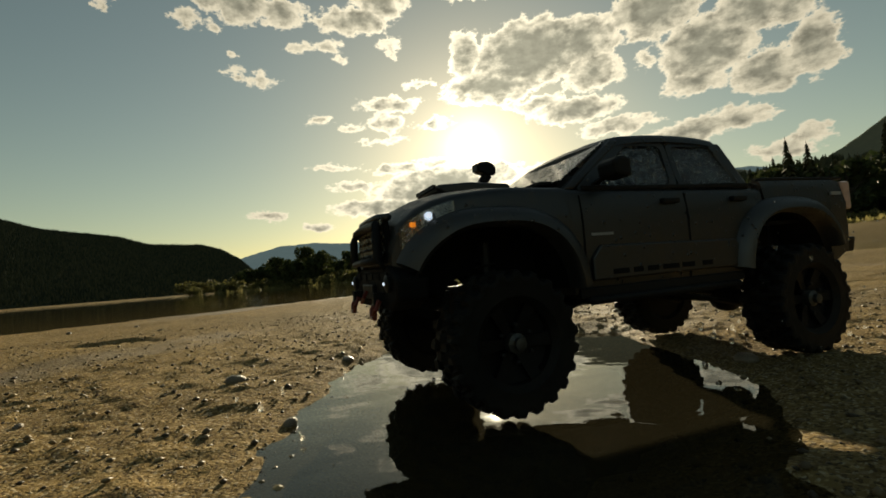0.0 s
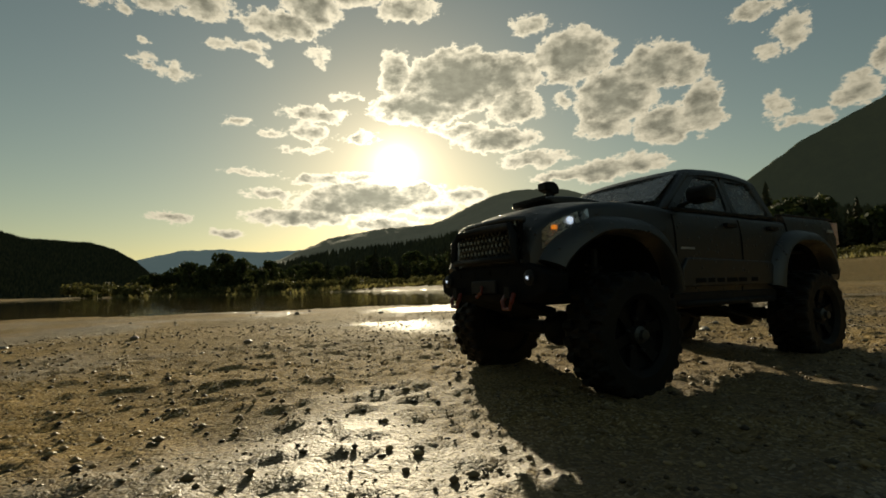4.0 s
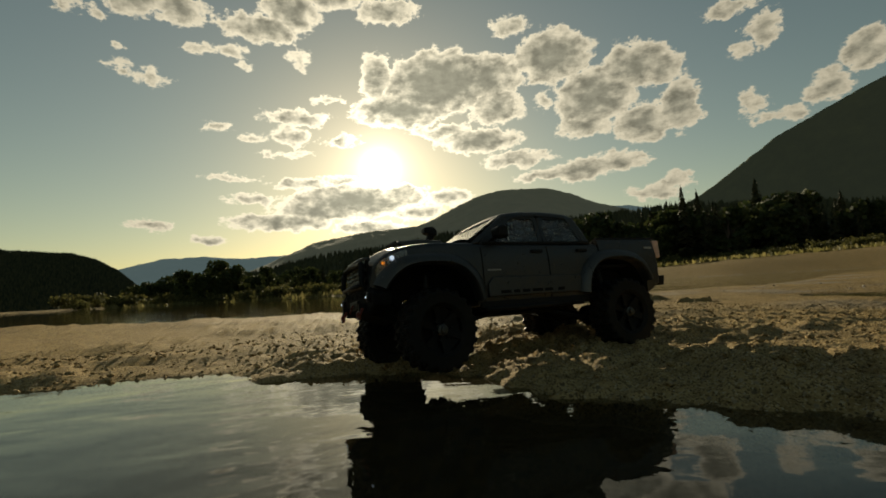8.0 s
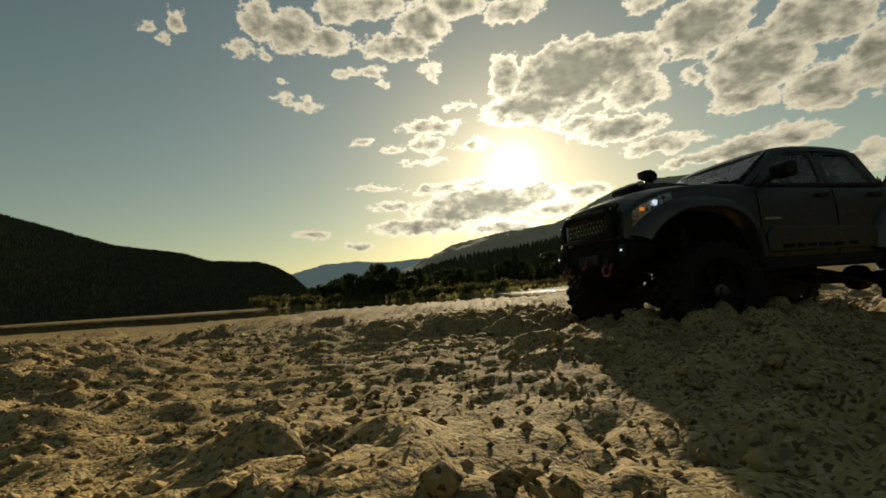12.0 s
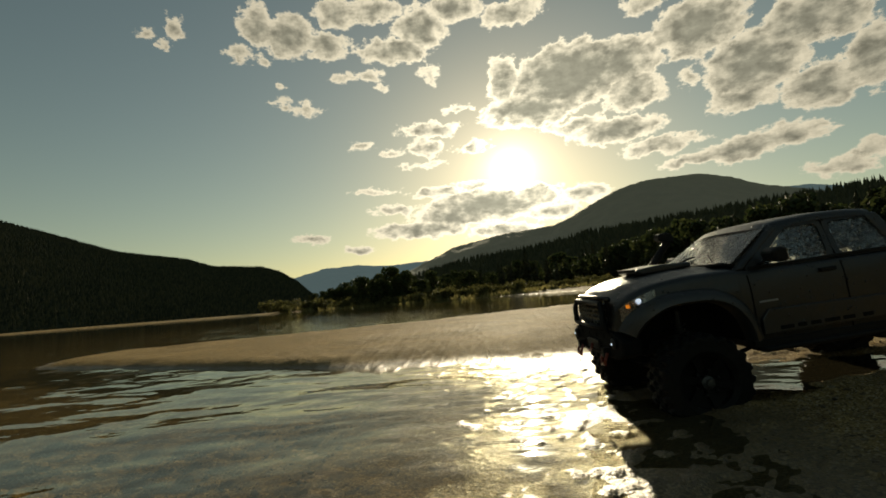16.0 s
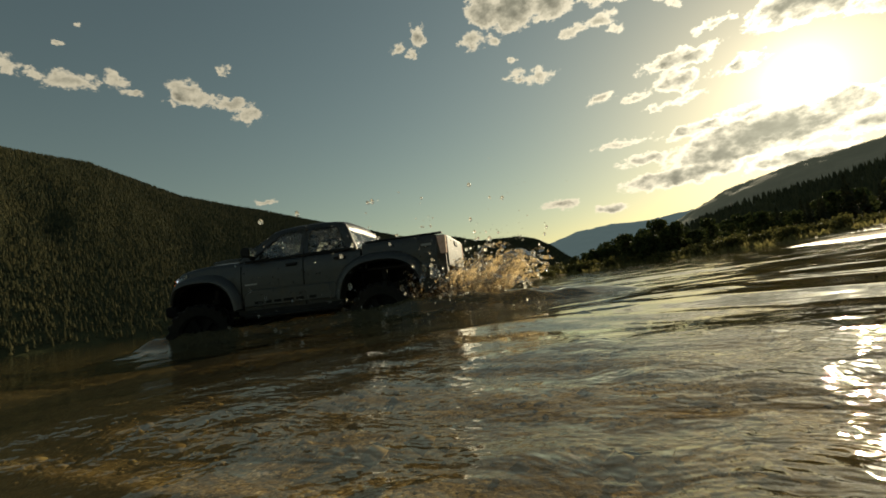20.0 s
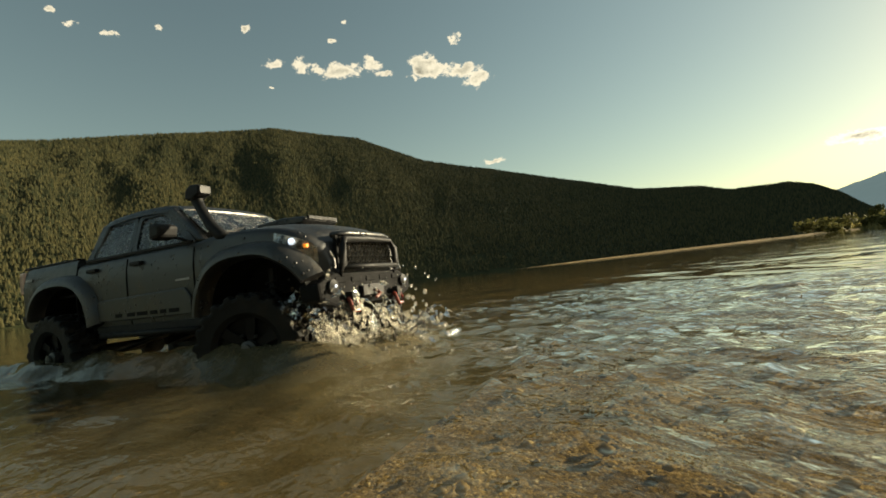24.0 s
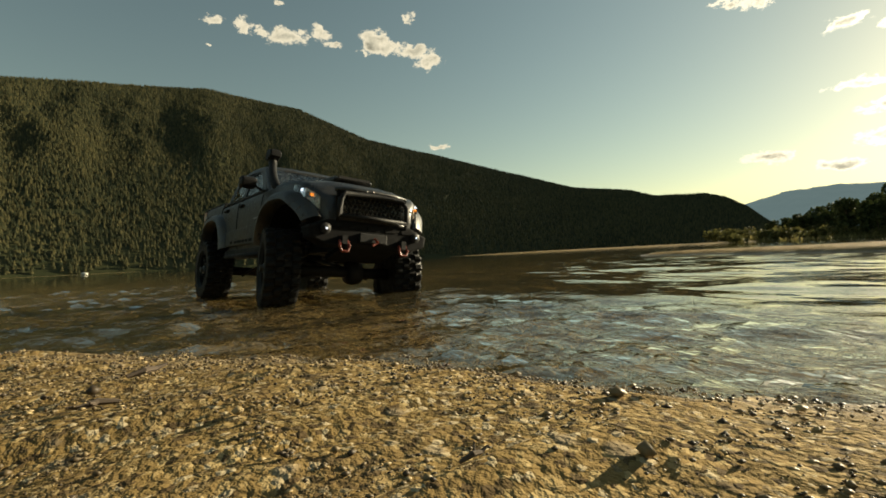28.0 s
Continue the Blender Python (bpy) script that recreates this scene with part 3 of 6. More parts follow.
def tube(points, radius, sides=8, taper=None):
    """A round bar along a line of points."""
    bm = bmesh.new()
    pts = [Vector(p) for p in points]
    rings = []
    for i, p in enumerate(pts):
        d = (pts[min(i + 1, len(pts) - 1)] - pts[max(i - 1, 0)]).normalized()
        u = d.cross(Vector((0.12, 0.3, 1)) if abs(d.z) < 0.9 else Vector((1, 0.2, 0))).normalized()
        w = d.cross(u)
        r = radius if taper is None else radius * taper[i]
        rings.append([bm.verts.new(p + r * (math.cos(a) * u + math.sin(a) * w)) for a in np.linspace(0, 2 * math.pi, sides, endpoint=False)])
    for a, b in zip(rings, rings[1:]):
        for k in range(sides):
            bm.faces.new((a[k], a[(k + 1) % sides], b[(k + 1) % sides], b[k]))
    bm.faces.new(rings[0]), bm.faces.new(rings[-1][::-1])
    return bm


def turned(profile, sides=32, y=0.0):
    """A shape turned round the y axis from (radius, y) pairs."""
    bm = bmesh.new()
    rings = [[bm.verts.new((r * math.cos(a), h + y, r * math.sin(a))) for a in np.linspace(0, 2 * math.pi, sides, endpoint=False)] for r, h in profile]
    for a, b in zip(rings, rings[1:]):
        for k in range(sides):
            bm.faces.new((a[k], a[(k + 1) % sides], b[(k + 1) % sides], b[k]))
    bm.faces.new(rings[0]), bm.faces.new(rings[-1][::-1])
    return bm


def smooth01(x, a, b):
    u = np.clip((x - a) / (b - a), 0, 1)
    return u * u * (3 - 2 * u)


_perm = np.random.RandomState(7).rand(256, 256)


def lattice(x, y):
    """Smooth noise from 0 to 1 on a plane."""
    xi, yi = np.floor(x).astype(int), np.floor(y).astype(int)
    fx, fy = x - xi, y - yi
    fx, fy = fx * fx * (3 - 2 * fx), fy * fy * (3 - 2 * fy)
    a, b = _perm[xi % 256, yi % 256], _perm[(xi + 1) % 256, yi % 256]
    c, d = _perm[xi % 256, (yi + 1) % 256], _perm[(xi + 1) % 256, (yi + 1) % 256]
    return (a * (1 - fx) + b * fx) * (1 - fy) + (c * (1 - fx) + d * fx) * fy


def fbm(x, y, octaves=4, gain=0.5):
    total, amp, norm = 0.0, 1.0, 0.0
    for o in range(octaves):
        c, s = math.cos(0.6 * o), math.sin(0.6 * o)
        total = total + amp * lattice((c * x - s * y) * 2.03 ** o + 17.3 * o, (s * x + c * y) * 2.03 ** o + 9.1 * o)
        norm += amp
        amp *= gain
    return total / norm



def pebbled(x, y, scale, seed):
    """Rounded bumps of uneven size scattered over a plane, 0 to 1."""
    u, v = x * scale + seed, y * scale + 1.7 * seed
    xi, yi = np.floor(u).astype(int), np.floor(v).astype(int)
    best = np.zeros_like(u)
    for dx in (-1, 0, 1):
        for dy in (-1, 0, 1):
            cx, cy = xi + dx, yi + dy
            k = _perm[(cx * 7 + cy * 131) % 256, (cy * 3 + 17) % 256]
            px, py = cx + _perm[cx % 256, cy % 256], cy + _perm[(cx + 91) % 256, (cy + 37) % 256]
            r = 0.42 + 0.50 * k
            d = ((u - px) ** 2 + (v - py) ** 2) / (r * r)
            best = np.maximum(best, (0.35 + 0.65 * k) * np.sqrt(np.clip(1 - d, 0, 1)))
    return best


# ---- ground and water ----
LINE_X = np.array([-40, -18, -15.4, -13.3, -12.3, -9.75, -8.15, -6.7, -5.0, -2.63, 0.0, 3.0, 40])
LINE_Y = np.array([-5.2, -5.0, -4.75, -4.15, -3.96, -3.41, -2.73, -2.18, -1.77, -0.96, 0.0, 1.0, 1.0])
# puddles: centre, half length, half width, turn, water level, depth
PUDDLES = ((0.06, 0.50, 0.38, 0.24, 88, 0.022, 0.035), (-0.78, 1.08, 0.13, 0.045, 10, 0.022, 0.02), (-1.30, 0.43, 0.24, 0.09, 15, 0.022, 0.02), (-2.0, 0.75, 0.30, 0.10, 10, 0.021, 0.03),
           (-4.42, -1.08, 0.98, 0.44, 92, 0.018, 0.06), (-6.90, -1.83, 0.80, 0.44, -34, 0.019, 0.09), (-8.95, -1.20, 0.40, 0.10, 10, 0.018, 0.05),
           (-13.02, -2.86, 0.09, 0.04, 10, 0.020, 0.03), (-12.86, -3.48, 0.20, 0.07, 20, 0.020, 0.03))


def line_y(x):
    return np.interp(x, LINE_X, LINE_Y)


def puddle_shape(x, y, p):
    cx, cy, a, b, turn, level, deep = p
    c, s = math.cos(radians(turn)), math.sin(radians(turn))
    u, v = ((x - cx) * c + (y - cy) * s) / a, (-(x - cx) * s + (y - cy) * c) / b
    return np.sqrt(u * u + v * v) + 0.50 * (fbm(x * 4.0 + 3, y * 4.0, 3) - 0.5) + 0.16 * (fbm(x * 21.0 + 3, y * 21.0, 3, 0.6) - 0.5)


def north_edge(x):
    return np.interp(x, [-15.6, -15.0, -14.5, -13.6, -12.3, -9.0, -6.7, -2.6, 0.0, 6, 30], [-1.9, -1.6, -1.3, -0.8, 0.1, 1.5, 0.9, 1.6, 3.0, 3.6, 3.0]) + 0.5 * (fbm(x * 0.9, x * 0 + 4, 3) - 0.5)


def west_edge(y):
    line = np.interp(y, [-9, -5.2, -4.83, -4.70, -4.66, -4.63, -4.55, -4.0, -3.3, -3.0, -2.75, -2.4, -1.9, -1.4, -0.9, 0, 2], [-14.8, -14.3, -14.03, -13.84, -13.78, -13.70, -13.62, -13.44, -13.5, -13.75, -14.3, -15.1, -15.4, -15.2, -14.8, -14.3, -14.0])
    return line + 0.10 * (fbm(y * 4.1 + 40, y * 0 + 2.0, 3) - 0.5)


def ground_height(x, y):
    r = np.hypot(x, y)
    az = np.degrees(np.arctan2(x, y))
    z = np.interp(x, [-13.6, -12.7], [0.011, 0.030]) - 0.017 * smooth01(x, -12.85, -13.15) * smooth01(y, -4.45, -4.2) * smooth01(y, -2.85, -3.15) + 0.007 * smooth01(x, -12.7, -13.4) * smooth01(y, -3.15, -2.85) + np.interp(x, [-13.6, -12.7], [0.004, 0.012]) * (fbm(x * 1.3, y * 1.3, 3) - 0.5) * 2
    z = z + 0.004 * (fbm(x * 14, y * 14, 3) - 0.5) * 2
    # churned sand in the middle of the bar
    churn = smooth01(x, -5.3, -6.5) * smooth01(x, -11.5, -10.6) * (0.55 + 0.45 * smooth01(fbm(x * 1.7 + 5, y * 1.7, 3), 0.36, 0.55))
    churn = churn + 0.30 * smooth01(x, -11.5, -12.0) * smooth01(x, -13.2, -12.8) * smooth01(fbm(x * 2.2, y * 2.2 + 8, 2), 0.52, 0.62)
    churn = churn * np.interp(x, [-8.2, -7.8, -6.7, -6.2], [1.0, 0.55, 0.55, 1.0])
    heaps = smooth01(fbm(x * 5.5 + 31, y * 6.5, 3, 0.55), 0.40, 0.68)
    wx, wy = x + 0.030 * (fbm(x * 30, y * 30, 2) - 0.5), y + 0.030 * (fbm(x * 30 + 8, y * 30 + 5, 2) - 0.5)
    z = z + churn * (0.012 * heaps - 0.005 + (0.004 + 0.010 * heaps) * pebbled(wx, wy, 24.0, 3) + (0.008 + 0.009 * heaps) * pebbled(wx, wy, 47.0, 11) + (0.006 + 0.003 * heaps) * pebbled(wx, wy, 86.0, 23) + 0.005 * (fbm(x * 70, y * 70, 2, 0.6) - 0.5))
    # gravelly unevenness elsewhere
    z = z + (1 - np.clip(churn, 0, 1)) * 0.0034 * (smooth01(fbm(x * 60, y * 60, 3, 0.6), 0.5, 0.75) - 0.2)
    # drier, higher sand beyond the truck towards the right bank
    z = z + 0.10 * smooth01(x - line_y(x) * 0 , -3.0, 1.5) * smooth01(y - line_y(x), 1.0, 2.2) * smooth01(x, -9, -5) * 0.4
    for p in PUDDLES:
        d = puddle_shape(x, y, p)
        inside = smooth01(d, 1.12, 0.70)
        z = np.where(inside > 0, z * (1 - inside) + (p[5] - p[6] * smooth01(d, 1.0, 0.3)) * inside, z)
    # a shallow inlet south of the ford
    inlet = np.interp(x, [-14.0, -13.8, -13.74, -13.69, -13.65, -13.55], [-4.75, -4.672, -4.65, -4.632, -4.59, -4.45]) + 0.03 * (fbm(x * 22, y * 22, 2) - 0.5)
    dip = smooth01(y - inlet, -0.06, 0.07) * smooth01(x, -13.36, -13.50) * smooth01(y, -4.20, -4.36)
    z = z * (1 - dip) - 0.013 * dip
    # the river: beyond the north edge and west of the shore
    n = y - north_edge(x)
    w = west_edge(y) - x
    wet = np.maximum(smooth01(n, -0.15, 0.35), smooth01(w, -0.16, 0.30))
    bed = -0.040 - 0.018 * (fbm(x * 6, y * 6, 4, 0.6) - 0.5) * 2 - 0.05 * smooth01(w, 3.2, 8) - 0.5 * smooth01(n, 1.5, 12)
    bed = bed + 0.006 * smooth01(fbm(x * 45, y * 45, 3, 0.6), 0.5, 0.75)
    z = z * (1 - wet) + bed * wet
    # the banks across the water
    reach = np.interp(az, [-180, -120, -60, -23, 0, 25, 40, 60, 90, 180], [400, 260, 240, 150, 75, 55, 45, 40, 60, 400])
    rise = np.interp(az, [-180, -120, -60, -23, 0, 25, 40, 60, 90, 180], [0.5, 0.5, 0.5, 0.4, 0.5, 1.0, 1.5, 1.8, 1.5, 0.5])
    z = z + smooth01(r, reach, reach * 1.25) * (rise + 0.8) + smooth01(r, reach * 1.3, reach * 4) * rise
    return z


# old prints and pits in the damp sand: centre and half width
PITS = ((-12.63, -3.23, 0.028), (-12.59, -3.06, 0.03), (-12.51, -3.4, 0.03), (-12.45, -2.64, 0.035), (-12.53, -3.45, 0.022), (-12.3, -2.9, 0.032), (-12.54, -2.76, 0.03), (-12.47, -3.29, 0.018), (-12.7, -2.94, 0.025))


def pitted(x, y):
    z = 0.0
    for px, py, r in PITS:
        d = np.hypot((x - px) / 1.35, y - py) / r + 0.5 * (fbm(x * 40, y * 40, 2) - 0.5)
        z = z - 0.020 * np.exp(-(d / 0.8) ** 4) + 0.007 * np.exp(-((d - 1.35) / 0.35) ** 2)
    return z


def spaced(lo, hi, step, far, grow):
    mid = list(np.arange(lo, hi + 1e-6, step))
    out, d, up, dn = [], step, [], []
    a, b = mid[0], mid[-1]
    while b < far:
        d *= grow
        a, b = a - d, b + d
        dn.append(a), up.append(b)
    return np.array(dn[::-1] + mid + up)


def make_ground():
    xs = spaced(-14.0, 0.4, 0.0054, 3800, 1.09)
    vs = spaced(0.06, 0.86, 0.0054, 3800, 1.060)
    X, V = np.meshgrid(xs, vs, indexing="ij")
    Y = V + line_y(X)
    Z = ground_height(X, Y)
    near = (np.abs(X + 12.4) < 1.6) & (np.abs(Y + 3.4) < 1.2)
    Z[near] += pitted(X[near], Y[near])
    tagged(new("ground", grid_mesh("ground", X, Y, Z, SAND)), "wet tan river sand and fine gravel, churned and rutted", "ground", kind="structure")


def make_water():
    xs = spaced(-17.4, -12.6, 0.011, 3600, 1.11)
    ys = spaced(-5.6, -3.0, 0.011, 3600, 1.09)
    X, Y = np.meshgrid(xs, ys, indexing="ij")
    fade = np.exp(-np.hypot(X + 14.8, Y + 4.3) / 4.0)
    Z = 0.0088 * fade * (fbm(X * 3.2, Y * 6.5, 3) - 0.5) + 0.003 * fade * (fbm(X * 11 + 3, Y * 17, 3) - 0.5)
    # long swells, and short steep chop over the shallow gravel
    Z = Z + 0.0026 * fade * np.sin(15.0 * (0.95 * X - 0.3 * Y) + 5.0 * fbm(X * 2.1, Y * 2.1, 2)) * smooth01(fbm(X * 1.1 + 7, Y * 1.1, 2), 0.35, 0.65)
    shoal = smooth01(Y, -4.30, -4.55) * smooth01(np.hypot(X + 14.5, Y + 4.8), 1.7, 0.5)
    crest = 1 - np.abs(2 * fbm(X * 22 + 2, Y * 32, 3, 0.55) - 1)
    Z = Z + shoal * (0.0054 * (crest ** 3 - 0.45) + 0.004 * (fbm(X * 48, Y * 60, 2) - 0.5))
    tagged(new("water", grid_mesh("water", X, Y, Z, RIVER)), "rippled brown-green river water, clear over shallow gravel", "water", kind="structure").visible_shadow = False
    for p in PUDDLES:
        cx, cy, a, b, turn, level, deep = p
        R, A = np.meshgrid(np.linspace(0.001, 1.3, 14), np.linspace(0, 2 * math.pi, 49), indexing="ij")
        c, s = math.cos(radians(turn)), math.sin(radians(turn))
        U, W = R * a * np.cos(A), R * b * np.sin(A)
        ob = new("puddle", grid_mesh("puddle", cx + U * c - W * s, cy + U * s + W * c, np.full_like(U, level), POOL))
        tagged(ob, "still shallow puddle lying in the wet sand", "puddle", "puddles on the bar", "structure")


make_ground()
make_water()

# ---- heaps of kicked-up sand ----


def sand_heap(a, b, wide, tall, seed):
    """A crumbly ridge of thrown sand from a to b, its lumps hanging over one another."""
    run = math.hypot(b[0] - a[0], b[1] - a[1])
    U, V = np.meshgrid(np.linspace(-0.5, 0.5, int(run / 0.005)), np.linspace(-0.5, 0.5, int(wide / 0.005)), indexing="ij")
    x, y = U * run, V * wide
    ends = smooth01(np.abs(U), 0.5, 0.36) * smooth01(np.abs(V), 0.5, 0.12)
    lumps = 0.55 * fbm(x * 14 + seed, y * 14, 3) + 0.45 * smooth01(fbm(x * 6 + seed, y * 9, 2), 0.40, 0.60)
    Z = tall * ends * lumps * 1.5 + ends * (0.014 * pebbled(x, y, 34.0, seed) + 0.008 * pebbled(x, y, 70.0, seed + 3)) - 0.012 * (1 - ends)
    mx, my = (a[0] + b[0]) / 2, (a[1] + b[1]) / 2
    ob = new("sand_heap", grid_mesh("sand_heap", x + 0.02 * (fbm(x * 40, y * 40, 2) - 0.5), y, Z, SAND))
    ob.matrix_basis = pose(mx, my, float(ground_height(np.array([mx]), np.array([my]))[0]), 0, 0, math.degrees(math.atan2(b[1] - a[1], b[0] - a[0])))
    tagged(ob, "low crumbly heap of damp brown sand with rough lumps", "sand heap", "heaps of sand")


sand_heap((-5.84, 0.23), (-5.15, -0.19), 0.26, 0.020, 5)
sand_heap((-5.40, -0.47), (-5.27, -0.55), 0.12, 0.014, 9)

# ---- hills ----


def ridge(name, label, prof, near, far, mat, steps=40, az_step=0.35, rough=0.05, jag=0.0, seed=0.0):
    """A long hill from its skyline: azimuth and elevation in degrees; its foot lies at near and its crest at far metres."""
    az = np.arange(prof[0][0], prof[-1][0] + 1e-6, az_step)
    el = np.interp(az, [p[0] for p in prof], [p[1] for p in prof])
    u = np.concatenate([np.linspace(0, 1, steps), [1.05, 1.15, 1.4]])
    A, U = np.meshgrid(np.radians(az), u, indexing="ij")
    D = near + (far - near) * U
    crest = far * np.tan(np.radians(el))[:, None]
    fold = 1 + 0.10 * (fbm(A * 14 + seed, U * 2.5, 4) - 0.5) * np.sin(np.pi * np.clip(U, 0, 1)) * 2
    lift = np.where(U <= 1, np.clip(U, 0, 1) ** 0.92, 1 - (U - 1) * 1.2)
    Z = crest * lift * fold + jag * (fbm(A * 220 + seed, U * 9, 3) - 0.35) * np.clip(U * 3, 0, 1) - 1.0
    ob = new(name, grid_mesh(name, D * np.sin(A), D * np.cos(A), Z, mat))
    tagged(ob, label, "hill", kind="structure")
    return lambda a, w: (near + (far - near) * w, far * math.tan(radians(float(np.interp(a, [p[0] for p in prof], [p[1] for p in prof])))) * w ** 0.92
                         * float(1 + 0.10 * (fbm(np.array(radians(a) * 14 + seed), np.array(w * 2.5), 4) - 0.5) * math.sin(math.pi * w) * 2) - 1.0)


LEFT = ((-150, 8), (-125, 12.5), (-110, 15.6), (-103.5, 16.4), (-93.4, 17.8), (-82, 18.6), (-72.5, 17.2), (-64.8, 14.0), (-56.3, 11.9), (-46.5, 9.0), (-40.6, 7.1),
        (-34.6, 6.3), (-31.9, 5.4), (-27.1, 5.2), (-25.2, 4.6), (-23.3, 3.4), (-21.5, 1.6), (-19, 0.2))
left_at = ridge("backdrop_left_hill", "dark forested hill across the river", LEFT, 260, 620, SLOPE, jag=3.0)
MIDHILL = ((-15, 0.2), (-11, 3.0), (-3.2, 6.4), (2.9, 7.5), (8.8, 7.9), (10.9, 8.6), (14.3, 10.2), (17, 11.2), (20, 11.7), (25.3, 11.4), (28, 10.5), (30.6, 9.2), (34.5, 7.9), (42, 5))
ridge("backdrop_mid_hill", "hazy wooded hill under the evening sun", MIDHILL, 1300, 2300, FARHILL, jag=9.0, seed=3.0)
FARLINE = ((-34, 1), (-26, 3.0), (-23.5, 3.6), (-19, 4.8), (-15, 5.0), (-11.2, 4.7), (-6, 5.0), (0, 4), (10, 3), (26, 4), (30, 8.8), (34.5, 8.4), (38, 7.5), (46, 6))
ridge("backdrop_far_hill", "far hills up the valley, pale blue haze put in as a glow", FARLINE, 2600, 3400, FARTHER, jag=10.0, seed=8.0)
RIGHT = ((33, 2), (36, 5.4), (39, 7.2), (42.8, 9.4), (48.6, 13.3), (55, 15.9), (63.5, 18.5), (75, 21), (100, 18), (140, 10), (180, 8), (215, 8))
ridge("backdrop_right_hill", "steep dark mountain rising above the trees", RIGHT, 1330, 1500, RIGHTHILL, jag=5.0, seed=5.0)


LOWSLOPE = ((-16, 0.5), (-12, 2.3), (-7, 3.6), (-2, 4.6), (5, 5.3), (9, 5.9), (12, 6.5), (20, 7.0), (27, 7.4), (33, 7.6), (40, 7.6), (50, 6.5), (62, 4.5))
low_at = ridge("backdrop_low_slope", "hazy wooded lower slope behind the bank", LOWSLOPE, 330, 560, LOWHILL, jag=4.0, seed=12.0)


def bank_z(x, y):
    return float(ground_height(np.array([x]), np.array([y]))[0])


def conifer_cloud(count, tall, seed, at, lo_az, hi_az, mat, label):
    """Many small conifers standing on a hill, joined."""
    rnd = random.Random(seed)
    verts, faces = [], []
    while count:
        a = rnd.uniform(lo_az, hi_az)
        w = rnd.uniform(0.965, 1.0) if rnd.random() < 0.06 else rnd.random() ** 0.8
        d, z = at(a, min(w, 1.0))
        if z < 0.5:
            count -= 1
            continue
        h = tall * rnd.uniform(0.6, 1.2) * min(1.0, (d / 600) ** 0.5)
        r = h * rnd.uniform(0.20, 0.30)
        cx, cy = d * math.sin(radians(a)), d * math.cos(radians(a))
        s, k = len(verts), 5
        turn = rnd.uniform(0, 6)
        for lo, hi, rr in ((0.02, 0.66, 1.0), (0.34, 1.0, 0.62)):
            b = len(verts)
            for i in range(k):
                t = turn + i * 2 * math.pi / k
                q = r * rr * rnd.uniform(0.75, 1.2)
                verts.append((cx + q * math.cos(t), cy + q * math.sin(t), z + h * lo * rnd.uniform(0.8, 1.2)))
            verts.append((cx + rnd.uniform(-.1, .1) * r, cy, z + h * hi))
            faces += [(b + i, b + (i + 1) % k, b + k) for i in range(k)]
        count -= 1
    me = mesh_from("hill_forest", verts, faces, mat, True)
    v = np.array(verts)
    out = -v[:, :2] / np.linalg.norm(v[:, :2], axis=1)[:, None]
    soft = np.c_[0.62 * out, np.full(len(v), 0.78)]
    local = np.array([q.vector[:] for q in me.vertex_normals])
    mixed = 0.72 * soft + 0.42 * local
    me.normals_split_custom_set_from_vertices((mixed / np.linalg.norm(mixed, axis=1)[:, None]).tolist())
    tagged(new("hill_forest", me), label, "forest", kind="stuff")


conifer_cloud(125000, 4.4, 11, left_at, -118, -20, CONIFER, "dense conifer forest covering the hillside")
conifer_cloud(9000, 8.5, 12, low_at, -14, 60, HAZYFIR, "hazy mixed forest on the lower slope")

# ---- trees and scrub of the far bank ----


def clump(bm_verts, bm_faces, c, r, rnd, n, flat=1.0, leaf=0.16):
    """Leaves scattered in a rough ball."""
    for _ in range(n):
        d = Vector((rnd.gauss(0, 1), rnd.gauss(0, 1), rnd.gauss(0, flat))).normalized() * r * rnd.uniform(0.55, 1.1)
        p = Vector(c) + d
        u = Vector((rnd.gauss(0, 1), rnd.gauss(0, 1), rnd.gauss(0, 1))).normalized() * r * leaf * rnd.uniform(0.7, 1.8)
        w = u.cross(Vector((rnd.gauss(0, 1), rnd.gauss(0, 1), rnd.gauss(0, 1)))).normalized() * u.length
        b = len(bm_verts)
        bm_verts += [tuple(p + u), tuple(p + w), tuple(p - u), tuple(p - w)]
        bm_faces.append((b, b + 1, b + 2, b + 3))


def broad_tree(seed, tall):
    rnd = random.Random(seed)
    root = new("broadleaf_tree")
    pts, x, y = [], 0.0, 0.0
    for i in range(7):
        pts.append((x, y, tall * 0.75 * i / 6))
        x, y = x + rnd.uniform(-.02, .02) * tall, y + rnd.uniform(-.02, .02) * tall
    part("trunk", tube(pts, tall * 0.022, 7, [1.3, 1, .85, .7, .55, .4, .2]), BARK, root)
    verts, faces = [], []
    for i in range(15):
        h = rnd.uniform(0.22, 0.92)
        wide = 0.30 * math.sin(math.pi * min(1, (h - 0.05) / 1.0)) + 0.04
        a = rnd.uniform(0, 2 * math.pi)
        q = wide * rnd.uniform(0.3, 1.0)
        c = (tall * q * math.cos(a), tall * q * math.sin(a), tall * h)
        if i < 6:
            part("limb", tube([(pts[3][0], pts[3][1], tall * h * 0.62), c], tall * 0.008, 5, [1, .4]), BARK, root)
        clump(verts, faces, c, tall * rnd.uniform(0.09, 0.16), rnd, 75, 0.9, 0.20)
    part("crown", mesh_from("crown", verts, faces, LEAVES), LEAVES, root)
    return tagged(root, "dark green broadleaf tree on the far bank", "tree")


